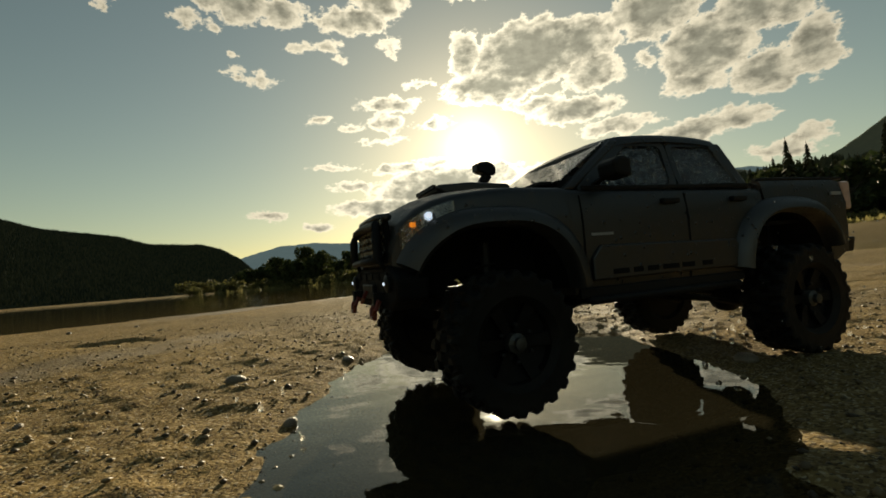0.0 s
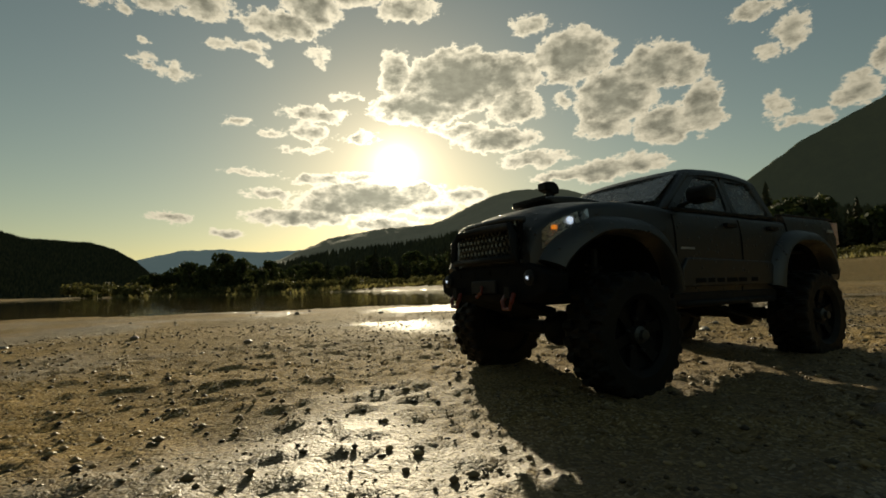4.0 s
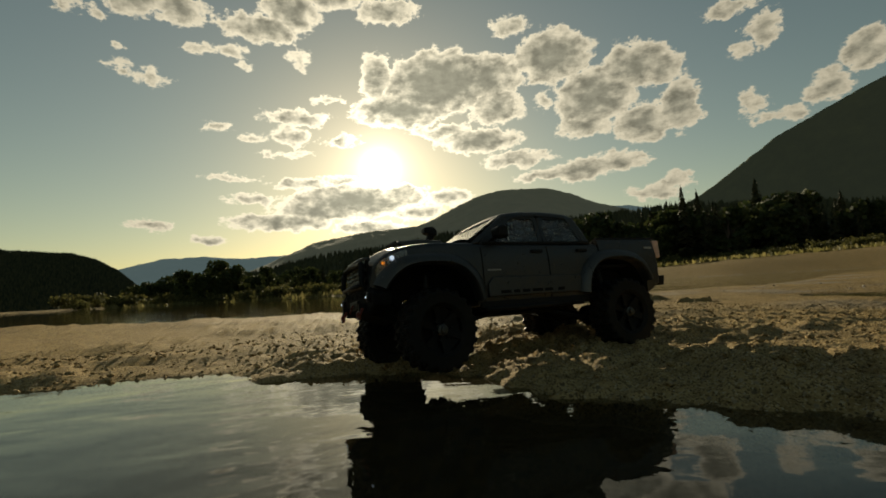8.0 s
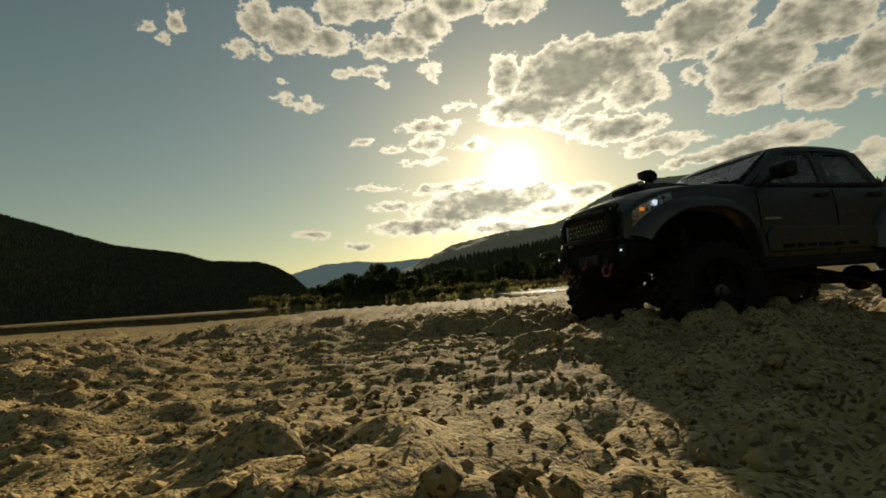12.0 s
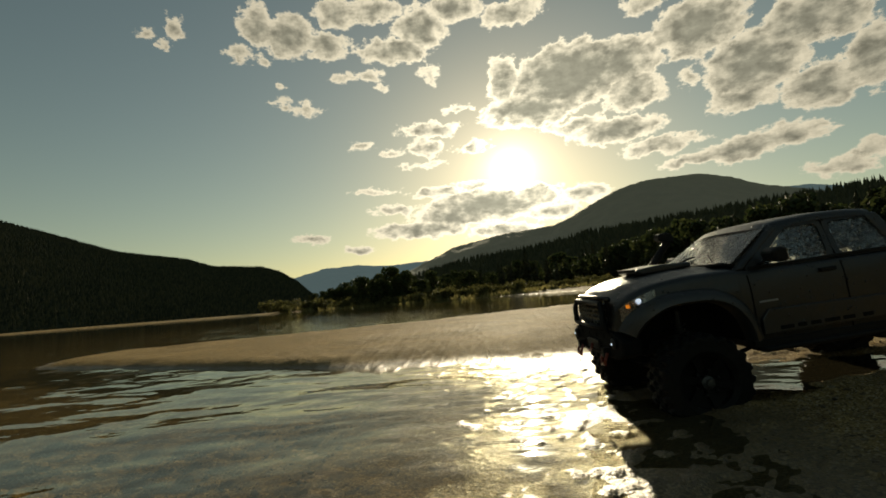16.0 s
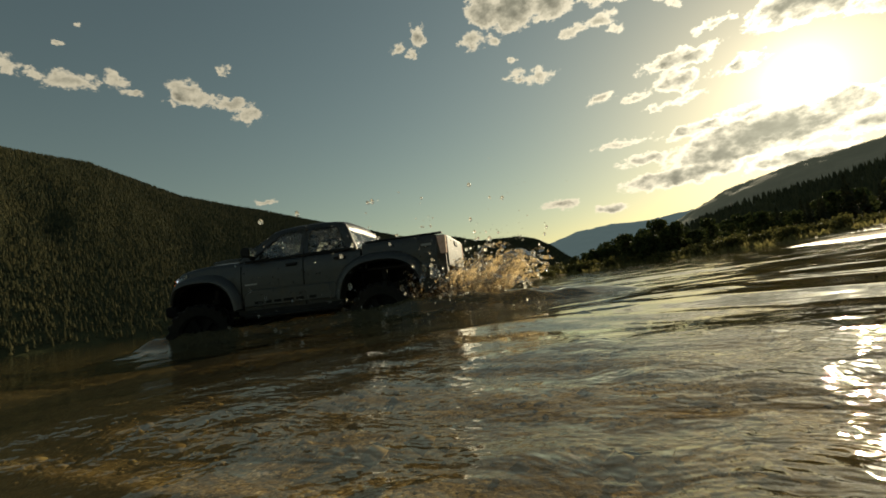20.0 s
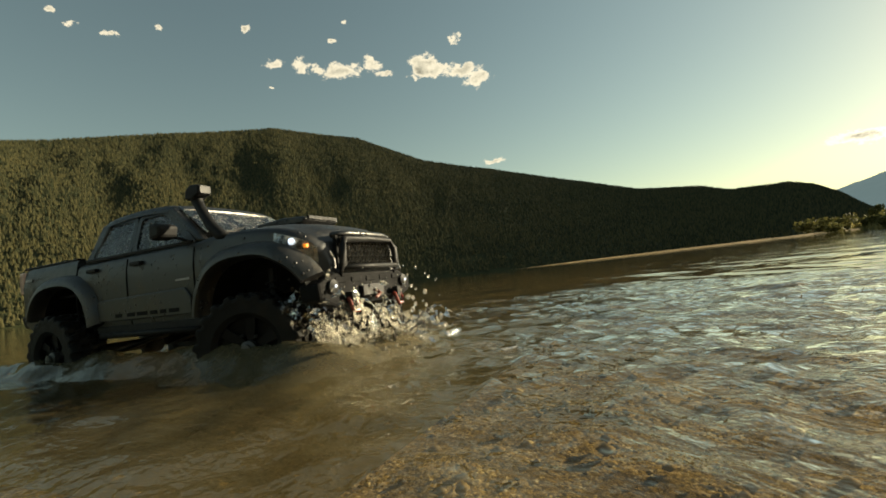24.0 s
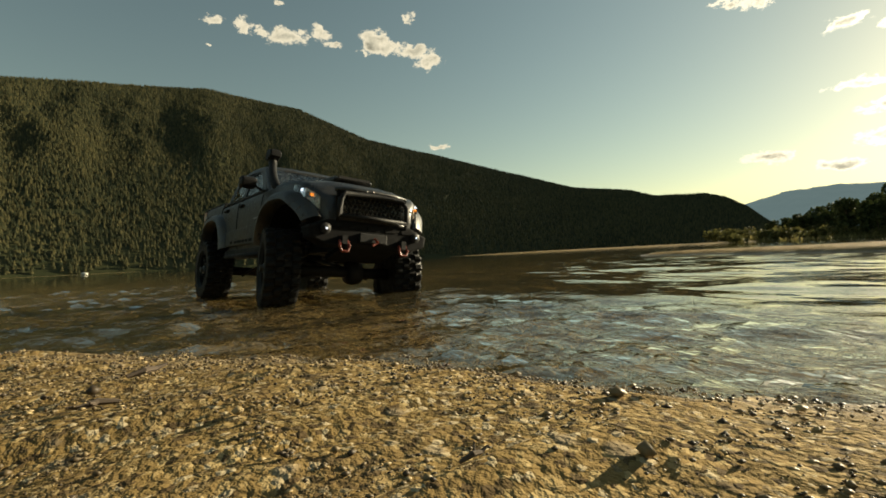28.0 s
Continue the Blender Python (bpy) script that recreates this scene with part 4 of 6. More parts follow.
def spruce_tree(seed, tall):
    rnd = random.Random(seed)
    root = new("conifer_tree")
    part("trunk", tube([(0, 0, 0), (0, 0, tall * 0.5), (0, 0, tall)], tall * 0.016, 6, [1, .6, .1]), BARK, root)
    verts, faces = [], []
    for i in range(22):
        f = i / 22
        z, r = tall * (0.10 + 0.88 * f), tall * 0.17 * (1 - f) ** 0.85 + 0.01 * tall
        for k in range(11):
            a = rnd.uniform(0, 2 * math.pi)
            q, s = r * rnd.uniform(0.7, 1.15), r * 0.34
            t = Vector((math.cos(a), math.sin(a), 0))
            o = Vector((-t.y, t.x, 0))
            b = len(verts)
            verts += [(0, 0, z + 0.03 * tall), tuple(t * q * .6 + o * s + Vector((0, 0, z - .004 * tall))),
                      tuple(t * q + Vector((0, 0, z - .035 * tall))), tuple(t * q * .6 - o * s + Vector((0, 0, z - .004 * tall)))]
            faces.append((b, b + 1, b + 2, b + 3))
    part("crown", mesh_from("crown", verts, faces, CONIFER), CONIFER, root)
    return tagged(root, "tall dark spruce on the far bank", "tree")


def willow_bush(seed, tall):
    rnd = random.Random(seed)
    verts, faces = [], []
    for i in range(9):
        a, q = rnd.uniform(0, 2 * math.pi), rnd.uniform(0, 0.75)
        clump(verts, faces, (tall * q * math.cos(a), tall * q * math.sin(a), tall * rnd.uniform(0.25, 0.65)), tall * rnd.uniform(.25, .4), rnd, 70, 0.8, 0.16)
    root = new("willow_bush")
    part("stem", tube([(0, 0, 0), (0.02 * tall, 0, 0.5 * tall)], tall * 0.04, 5, [1, .4]), BARK, root)
    part("foliage", mesh_from("foliage", verts, faces, WILLOW), WILLOW, root)
    return tagged(root, "yellow-green willow bush at the water's edge", "bush")


def polar(az, d):
    a = radians(az)
    return d * math.sin(a), d * math.cos(a)


def plant():
    rnd = random.Random(5)
    broads = [broad_tree(s, 10.0) for s in (1, 2, 3, 4)]
    spruces = [spruce_tree(s, 10.0) for s in (5, 6, 7)]
    bushes = [willow_bush(s, 2.0) for s in (8, 9, 10)]
    for group, kinds in (("trees of the far bank", broads + spruces), ("bushes of the far bank", bushes)):
        for k in kinds:
            tagged(k, group=group)

    first = {}

    def stand(kind, az, d, tall, base):
        x, y = polar(az, d)
        m = pose(x, y, bank_z(x, y) - 0.1, 0, 0, rnd.uniform(0, 360)) @ Matrix.Diagonal((*(tall / base * np.array((rnd.uniform(.85, 1.2), rnd.uniform(.85, 1.2), 1.0))), 1))
        if kind not in first:
            first[kind] = True
            kind.matrix_basis = m
            return
        c = copy_thing(kind, Matrix.Translation(m.translation))
        c.matrix_basis = m

    # skyline of the tree belt: azimuth, elevation of the tops, share of spruces, distance
    belt = ((-24, 2.0, 0, 190), (-21.6, 2.8, 0, 180), (-19, 3.3, 0.1, 170), (-15.8, 4.2, 0, 160), (-11.3, 3.3, 0.1, 160), (-6, 3.9, 0.4, 170), (0, 4.3, 0.6, 170), (7, 4.8, 0.6, 165),
            (11, 6.6, 0.5, 145), (20.3, 7.0, 0.4, 120), (27, 8.0, 0.3, 105), (31, 7.3, 0.5, 98), (36.5, 9.2, 0.6, 95), (43.5, 8.8, 0.6, 90), (50.7, 8.0, 0.6, 85), (58.7, 6.6, 0.6, 85), (75, 7, 0.6, 90))
    ba = [b[0] for b in belt]
    for i in range(230):
        az = -24 + 99 * ((i + rnd.random()) / 230)
        el, sh, d = (float(np.interp(az, ba, [b[j] for b in belt])) for j in (1, 2, 3))
        d *= rnd.uniform(0.92, 1.25)
        x, y = polar(az, d)
        tall = d * math.tan(radians(el * rnd.uniform(0.70, 1.05))) - bank_z(x, y)
        kind = rnd.choice(spruces) if rnd.random() < sh else rnd.choice(broads)
        stand(kind, az, d, max(2.0, tall), 10.0)
    # single trees that stand out
    for az, el, d in ((-15.8, 4.5, 150), (-14.6, 4.1, 152), (-11.2, 3.6, 150), (-19.5, 3.6, 160), (26.5, 8.0, 100), (29, 7.8, 100)):
        stand(broads[rnd.randrange(4)], az, d, d * math.tan(radians(el)), 10.0)
    for az, el, d in ((37.4, 9.7, 90), (39.0, 8.9, 92), (1.0, 5.6, 160), (44.6, 9.3, 88)):
        stand(spruces[rnd.randrange(3)], az, d, d * math.tan(radians(el)), 10.0)
    for i in range(150):
        az = -29 + 95 * ((i + rnd.random()) / 150)
        d = float(np.interp(az, [-29, -23, 0, 25, 40, 66], [185, 155, 98, 74, 62, 56])) * rnd.uniform(0.97, 1.2)
        stand(rnd.choice(bushes), az, d, d * math.tan(radians(rnd.uniform(0.7, 1.7))), 2.0)


plant()


def bank_grass():
    rnd = random.Random(21)
    verts, faces = [], []
    for i in range(9000):
        az = rnd.uniform(-26, 66)
        d = float(np.interp(az, [-29, -23, 0, 25, 40, 66], [180, 150, 94, 70, 58, 52])) * rnd.uniform(0.96, 1.3)
        x, y = polar(az, d)
        h, w = d * 0.009 * rnd.uniform(0.4, 1.2), d * 0.004
        b = len(verts)
        t = rnd.uniform(0, 3.14)
        z = 0.9 + 0.012 * (d - 70)
        verts += [(x - w * math.cos(t), y - w * math.sin(t), 0), (x + w * math.cos(t), y + w * math.sin(t), 0), (x + rnd.uniform(-w, w), y, h)]
        faces.append((b, b + 1, b + 2))
    v = np.array(verts)
    v[:, 2] += ground_height(v[:, 0], v[:, 1])
    tagged(new("bank_grass", mesh_from("bank_grass", v, faces, GRASS)), "sunlit yellow-green grass along the far bank", "grass", kind="stuff")


bank_grass()

# ---- the model truck ----
AXLE, TRACK, TYRE, HUB = 0.162, 0.091, 0.0525, 0.0425


def arch_z(dx, a, b, z0, low):
    """Height of a squarish wheel-arch opening at dx from its middle; low outside it."""
    u = abs(dx) / a
    return low if u >= 1 else max(low, z0 + b * (1 - u ** 2.7) ** (1 / 2.7))


def loft(stations, closed=False):
    """A skin over a row of cross sections with equal numbers of points, capped at both ends."""
    bm = bmesh.new()
    rings = [[bm.verts.new(p) for p in st] for st in stations]
    n = len(rings[0])
    for p, q in zip(rings, rings[1:]):
        for k in range(n if closed else n - 1):
            bm.faces.new((p[k], p[(k + 1) % n], q[(k + 1) % n], q[k]))
    bm.faces.new(rings[0]), bm.faces.new(rings[-1][::-1])
    return bm


def soft_part(name, bm, mat, parent, label="", angle=32):
    """A part with smooth shading that keeps its sharp edges."""
    ob = part(name, bm, mat, parent, label, smooth=True)
    ob.data.set_sharp_from_angle(angle=radians(angle))
    return ob


def rounded(poly, r, n=4):
    """A flat outline with its corners rounded."""
    out = []
    m = len(poly)
    for i in range(m):
        p, a_, b_ = Vector(poly[i]), Vector(poly[i - 1]), Vector(poly[(i + 1) % m])
        d0, d1 = (a_ - p), (b_ - p)
        k = min(r, d0.length * 0.45, d1.length * 0.45)
        p0, p1 = p + d0.normalized() * k, p + d1.normalized() * k
        for t in np.linspace(0, 1, n):
            out.append(tuple((1 - t) ** 2 * p0 + 2 * t * (1 - t) * p + t * t * p1))
    return out


def pane(corners, thick=0.0012, grow=0.0):
    """A thin sheet through four corners."""
    bm = bmesh.new()
    c = [Vector(p) for p in corners]
    n = (c[1] - c[0]).cross(c[3] - c[0]).normalized() * thick * 0.5
    a = [bm.verts.new(p + n) for p in c]
    b = [bm.verts.new(p - n) for p in c]
    bm.faces.new(a), bm.faces.new(b[::-1])
    for i in range(len(c)):
        bm.faces.new((a[i], b[i], b[(i + 1) % len(c)], a[(i + 1) % len(c)]))
    return bm


def bar(a, b, w, d):
    """A pillar of rectangular section from a to b: w along x, d along y."""
    bm = bmesh.new()
    lo = [bm.verts.new((a[0] + sx * w / 2, a[1] + sy * d / 2, a[2])) for sx, sy in ((-1, -1), (1, -1), (1, 1), (-1, 1))]
    hi = [bm.verts.new((b[0] + sx * w / 2, b[1] + sy * d / 2, b[2])) for sx, sy in ((-1, -1), (1, -1), (1, 1), (-1, 1))]
    bm.faces.new(lo[::-1]), bm.faces.new(hi)
    for i in range(4):
        bm.faces.new((lo[i], lo[(i + 1) % 4], hi[(i + 1) % 4], hi[i]))
    return bm


def tyre_mesh():
    """A tyre in one skin, its blocks standing up from the carcass."""
    w, n, per, fit = 0.0205, 22, 6, TYRE / 0.0556
    bm = bmesh.new()
    stations = [(0.031, -0.80, 0), (0.036, -1.0, 0), (0.0445, -1.0, 0), (0.0475, -1.02, 1), (0.0505, -0.99, 1), (0.0520, -0.86, 1), (0.0520, -0.50, 1), (0.0515, -0.46, 0), (0.0515, -0.42, 2), (0.0520, -0.05, 2),
                (0.0520, 0.05, 3), (0.0515, 0.42, 3), (0.0515, 0.46, 0), (0.0520, 0.50, 4), (0.0520, 0.86, 4), (0.0505, 0.99, 4), (0.0475, 1.02, 4), (0.0445, 1.0, 0), (0.036, 1.0, 0), (0.031, 0.80, 0)]
    shift = {1: 0.0, 2: 0.55, 3: 0.05, 4: 0.5}
    rings = []
    for r, y, block in stations:
        ring = []
        for k in range(n * per):
            u = (k / per + (shift[block] if block else 0) + 0.12 * abs(y)) % 1.0
            up = (0.0036 + 0.0005 * math.sin(k * 1.7 + block)) if block and u < 0.60 else 0.0
            a = 2 * math.pi * k / (n * per)
            ring.append(bm.verts.new(((r + up) * fit * math.cos(a), y * w, (r + up) * fit * math.sin(a))))
        rings.append(ring)
    m = n * per
    for p, q in zip(rings, rings[1:]):
        for k in range(m):
            bm.faces.new((p[k], p[(k + 1) % m], q[(k + 1) % m], q[k]))
    for k in range(m):
        bm.faces.new((rings[-1][k], rings[-1][(k + 1) % m], rings[0][(k + 1) % m], rings[0][k]))
    return bm


def make_wheel(parent, x, side, name):
    hub = new(name)
    hub.parent = parent
    hub.matrix_basis = pose(x, side * TRACK, HUB)
    s = side
    part("tyre", tyre_mesh(), RUBBER, hub, "knobbly black off-road tyre, wet")
    rim = turned([(0.031, -0.017), (0.0335, -0.0185), (0.0335, 0.0185), (0.031, 0.017), (0.029, 0.010), (0.012, 0.006 * 1), (0.010, -0.004), (0.028, -0.012)], 32)
    for q in rim.verts:
        q.co.y *= s
    for k in range(6):
        a = 2 * math.pi * k / 6
        c, sn = math.cos(a), math.sin(a)
        vs = []
        for r, wd, yy in ((0.008, 0.0035, 0.0115), (0.0305, 0.0050, 0.0150)):
            for d in (-wd, wd):
                for e in (0, -0.004):
                    vs.append(rim.verts.new((r * c - d * sn, s * (yy + e), r * sn + d * c)))
        for f in ((0, 2, 6, 4), (1, 5, 7, 3), (0, 4, 5, 1), (2, 3, 7, 6), (4, 6, 7, 5), (0, 1, 3, 2)):
            rim.faces.new([vs[q] for q in f])
    part("rim", rim, RIMS, hub, "dark six-spoke rim")
    cap = turned([(0.0075, 0.010), (0.0075, 0.017), (0.0045, 0.0185), (0.0045, 0.022), (0.002, 0.0225)], 12)
    for q in cap.verts:
        q.co.y *= s
    part("hub_cap", cap, NUT, hub, "dull metal hub nut")
    for k in range(6):
        a = 2 * math.pi * (k + .5) / 6
        b = turned([(0.0016, 0.0135), (0.0016, 0.0165), (0.0008, 0.017)], 6)
        for q in b.verts:
            q.co = Vector((q.co.x + 0.0135 * math.cos(a), q.co.y * s, q.co.z + 0.0135 * math.sin(a)))
        part("wheel_bolt", b, STEEL, hub)
    return hub


def make_truck():
    truck = tagged(new("model_truck"), "wet dark grey radio-controlled model pickup truck with knobbly tyres", "truck")
    LOW, ARCH_A, ARCH_B, ARCH_Z = 0.0700, 0.0680, 0.0740, 0.0560
    WIDE = 0.0925

    def hood_z(x):
        return float(np.interp(x, [-0.130, 0.086, 0.100, 0.150, 0.190, 0.208, 0.222, 0.231, 0.236], [0.1540, 0.1565, 0.1585, 0.1595, 0.1560, 0.1515, 0.1450, 0.1350, 0.1180]))

    def side_y(x, z):
        w = WIDE - 0.0045 * max(0.0, (z - 0.118) / 0.04) ** 2 - 0.0050 * max(0.0, (0.112 - z) / 0.045) ** 2
        w += 0.0016 * math.exp(-((z - 0.1335) / 0.004) ** 2)
        return w - 0.006 * float(smooth01(x, 0.150, 0.215)) - 0.027 * float(smooth01(x, 0.196, 0.240)) ** 2

    def sill_z(x):
        z = max(arch_z(x - AXLE, ARCH_A, ARCH_B, ARCH_Z, LOW), arch_z(x + AXLE, ARCH_A, ARCH_B, ARCH_Z, LOW))
        return max(z, 0.070 + 0.030 * float(smooth01(x, 0.222, 0.236)), 0.070 + 0.016 * float(smooth01(x, -0.225, -0.262)))

    def arched(lo, hi, coarse=0.012):
        """Stations along x, closer together at the ends of the wheel arches."""
        xs = set(np.round(np.arange(lo, hi, coarse), 4)) | {lo, hi}
        for c in (AXLE, -AXLE):
            for u in (0.5, 0.7, 0.84, 0.92, 0.97, 0.992, 1.0, 1.001):
                xs |= {round(c - ARCH_A * u, 5), round(c + ARCH_A * u, 5)}
        xs |= {0.201, 0.208, 0.214, 0.219, 0.224, 0.228, 0.2315, 0.234, 0.2355}
        return [x for x in sorted(xs) if lo <= x <= hi]

    st = []
    for x in arched(-0.130, 0.236):
        lo, top = sill_z(x), hood_z(x)
        lo = min(lo, top - 0.006)
        shoulder = top - 0.0065
        half = [(side_y(x, lo + (shoulder - lo) * k / 7), lo + (shoulder - lo) * k / 7) for k in range(8)]
        w = half[-1][0]
        half += [(w - 0.0012, top - 0.0035), (w - 0.0045, top - 0.0010), (w - 0.012, top + 0.0002), (w * 0.66, top + 0.0030), (w * 0.56, top + 0.0052), (w * 0.28, top + 0.0066)]
        st.append([(x, -y, z) for y, z in half] + [(x, 0.0, top + 0.0070)] + [(x, y, z) for y, z in half[::-1]])
    soft_part("body_shell", loft(st, True), PAINT, truck)
    # load bed
    for s in (-1, 1):
        st = []
        for x in arched(-0.268, -0.1335):
            lo, top = sill_z(x), 0.1610 - 0.0025 * float(smooth01(x, -0.24, -0.268))
            pull = 0.010 * float(smooth01(x, -0.252, -0.270)) ** 2
            ring = [(side_y(x, lo + (top - 0.004 - lo) * k / 7) - pull, lo + (top - 0.004 - lo) * k / 7) for k in range(8)]
            w = ring[-1][0]
            ring += [(w - 0.002, top - 0.0006), (w - 0.005, top), (w - 0.011, top), (w - 0.012, top - 0.003), (w - 0.012, max(lo + 0.001, 0.119)), (w - 0.010, lo)]
            st.append([(x, s * y, z) for y, z in ring])
        soft_part("bed_side", loft(st, True), PAINT, truck)
        part("bed_rail", box(-0.201, s * 0.0815, 0.1622, 0.128, 0.010, 0.003), TRIM, truck, "black bed rail cap", bevel=0.001)
    gate = part("tailgate", box(-0.267, 0, 0.1340, 0.008, 0.150, 0.050), PAINT, truck, bevel=0.002)
    part("gate_handle", box(-0.2715, 0, 0.150, 0.003, 0.028, 0.008), TRIM, gate, bevel=0.001)
    part("bed_floor", box(-0.200, 0, 0.119, 0.128, 0.150, 0.003), TRIM, truck, "black bed liner")
    part("bed_front", box(-0.1335, 0, 0.140, 0.004, 0.158, 0.038), PAINT, truck)
    # hood
    scoop = [(0.110, 0.1660), (0.176, 0.1645), (0.184, 0.1690), (0.181, 0.1725), (0.150, 0.1745), (0.112, 0.1725)]
    part("hood_scoop", slab(scoop, -0.029, 0.029), PAINT, truck, "hood scoop", bevel=0.003)
    part("scoop_mouth", box(0.1835, 0, 0.1713, 0.003, 0.048, 0.0035), TRIM, truck)
    part("cowl", box(0.095, 0, 0.1652, 0.018, 0.130, 0.0025), TRIM, truck, "black cowl below the windscreen")
    for s in (-1, 1):
        part("wiper", tube([(0.093, s * 0.045, 0.1680), (0.079, s * 0.015, 0.1765)], 0.0011, 5), TRIM, truck)
    # cab
    BZ, RZ = 0.1560, 0.2040
    by, ry = 0.0850, 0.0690
    ax, fx, rx_, cx_ = 0.092, 0.026, -0.098, -0.124
    st = []
    for u in np.linspace(0, 1, 15):
        x = fx + 0.012 + (rx_ - 0.008 - fx - 0.012) * u
        rise = 0.0055 * (1 - (2 * u - 1) ** 2) - 0.010 * float(smooth01(u, 0.90, 1.0)) ** 2 - 0.005 * float(smooth01(u, 0.12, 0.0)) ** 2
        over = [(-1, -0.0085), (-0.985, -0.0045), (-0.94, -0.0010), (-0.86, 0.0008), (-0.5, 0.0026), (0, 0.0032), (0.5, 0.0026), (0.86, 0.0008), (0.94, -0.0010), (0.985, -0.0045), (1, -0.0085)]
        up = [(x, f * (ry + 0.0045), RZ + rise + d) for f, d in over]
        st.append(up + [(x, f * (ry - 0.001), RZ + rise - 0.0085) for f in (0.8, 0, -0.8)])
    soft_part("roof", loft(st, True), PAINT, truck, angle=50)

    def at_cab(x, z, s, out=0.0):
        """A point on the cab's leaning side."""
        return (x, s * (by + (ry - by) * (z - BZ) / (RZ - BZ) + out), z)

    def window(s, poly, r):
        """A pane with rounded corners in the cab's side."""
        ring = rounded(poly, r)
        bm = bmesh.new()
        f0 = [bm.verts.new(at_cab(x, z, s, -0.0002)) for x, z in ring]
        f1 = [bm.verts.new(at_cab(x, z, s, -0.0014)) for x, z in ring]
        bm.faces.new(f0), bm.faces.new(f1[::-1])
        n = len(ring)
        for i in range(n):
            bm.faces.new((f0[i], f1[i], f1[(i + 1) % n], f0[(i + 1) % n]))
        return bm

    def surround(s, inner, outer, r):
        """The band of body between a rounded opening and the outline of its door frame."""
        a_, n = rounded(inner, r), len(rounded(inner, r))
        b_ = rounded(outer, r * 1.3)
        bm = bmesh.new()
        rows_ = [[bm.verts.new(at_cab(x, z, s, o)) for x, z in line] for line, o in ((a_, -0.003), (a_, 0.0014), (b_, 0.0014), (b_, -0.003))]
        for i in range(n):
            for q in range(4):
                bm.faces.new((rows_[q][i], rows_[q][(i + 1) % n], rows_[(q + 1) % 4][(i + 1) % n], rows_[(q + 1) % 4][i]))
        return bm

    for s in (-1, 1):
        part("front_pillar", bar((ax - 0.002, s * (by - .003), BZ), (fx - 0.001, s * (ry - .001), RZ - 0.002), 0.012, 0.0085), PAINT, truck, bevel=0.002)
        part("rear_pillar", bar((cx_ + 0.009, s * (by - .004), BZ - .003), (rx_ + 0.004, s * (ry - .001), RZ - 0.003), 0.018, 0.010), PAINT, truck, bevel=0.003)
        part("belt_trim", box(-0.020, s * (by + .001), BZ + 0.0005, 0.196, 0.004, 0.004), TRIM, truck, bevel=0.001)
        front = [(0.068, BZ + 0.002), (-0.021, BZ + 0.002), (-0.025, RZ - 0.007), (0.016, RZ - 0.007)]
        back = [(-0.036, BZ + 0.002), (-0.107, BZ + 0.002), (-0.094, RZ - 0.007), (-0.037, RZ - 0.007)]
        front_out = [(0.086, BZ - 0.002), (-0.0285, BZ - 0.002), (-0.0310, RZ - 0.0015), (0.024, RZ - 0.0015)]
        back_out = [(-0.0295, BZ - 0.002), (-0.117, BZ - 0.002), (-0.1000, RZ - 0.0015), (-0.0315, RZ - 0.0015)]
        part("front_door_frame", surround(s, front, front_out, 0.007), PAINT, truck)
        part("rear_door_frame", surround(s, back, back_out, 0.008), PAINT, truck)
        part("front_side_window", window(s, front, 0.007), GLASS, truck, "wet front side window")
        part("rear_side_window", window(s, back, 0.008), GLASS, truck, "wet rear side window")
        part("quarter_bar", bar((0.052, s * (by - .002), BZ + 0.002), (0.050, s * (by - .009), 0.1800), 0.004, 0.002), TRIM, truck)
    part("windscreen", pane([(ax, -by + .006, BZ + 0.009), (ax, by - .006, BZ + 0.009), (fx + 0.004, ry - .004, RZ), (fx + 0.004, -ry + .004, RZ)]), SCREEN, truck, "windscreen covered in water beads")
    part("rear_window", pane([(cx_ + .002, -by + .010, BZ), (cx_ + .002, by - .010, BZ), (rx_ - .002, ry - .008, RZ - 0.004), (rx_ - .002, -ry + .008, RZ - 0.004)]), GLASS, truck)
    part("cab_back", box(cx_ - 0.001, 0, 0.138, 0.006, 0.165, 0.034), PAINT, truck)
    # inside the cab
    part("dashboard", box(0.064, 0, 0.1640, 0.034, 0.146, 0.012), SEATS, truck, bevel=0.003)
    for s in (-1, 1):
        seat = part("seat", slab([(0.012, 0.156), (-0.014, 0.156), (-0.028, 0.182), (-0.020, 0.185), (-0.004, 0.166), (0.012, 0.163)], s * 0.016, s * 0.056), SEATS, truck, bevel=0.003)
        part("headrest", box(-0.027, s * 0.036, 0.1890, 0.008, 0.022, 0.011), SEATS, seat, bevel=0.002)
    part("rear_bench", slab([(-0.070, 0.156), (-0.094, 0.176), (-0.084, 0.178), (-0.060, 0.160)], -0.060, 0.060), SEATS, truck, bevel=0.003)
    part("steering_wheel", turned([(0.013, -0.001), (0.0145, -0.001), (0.0145, 0.001), (0.013, 0.001)], 18), TRIM, truck, m=pose(0.043, 0.034, 0.174, 0, 0, 90) @ pose(0, 0, 0, 25))
    for s in (-1, 1):
        # mirrors, handles, mouldings, gaps, flares
        mir = part("mirror", slab([(0.050, 0.160), (0.066, 0.162), (0.068, 0.174), (0.060, 0.178), (0.050, 0.176)], s * 0.094, s * 0.116), TRIM, truck, "black door mirror", bevel=0.003)
        part("mirror_arm", bar((0.064, s * 0.084, 0.159), (0.060, s * 0.098, 0.165), 0.006, 0.006), TRIM, mir)
        part("mirror_glass", box(0.0497, s * 0.105, 0.168, 0.0008, 0.017, 0.012), CHROME, mir)
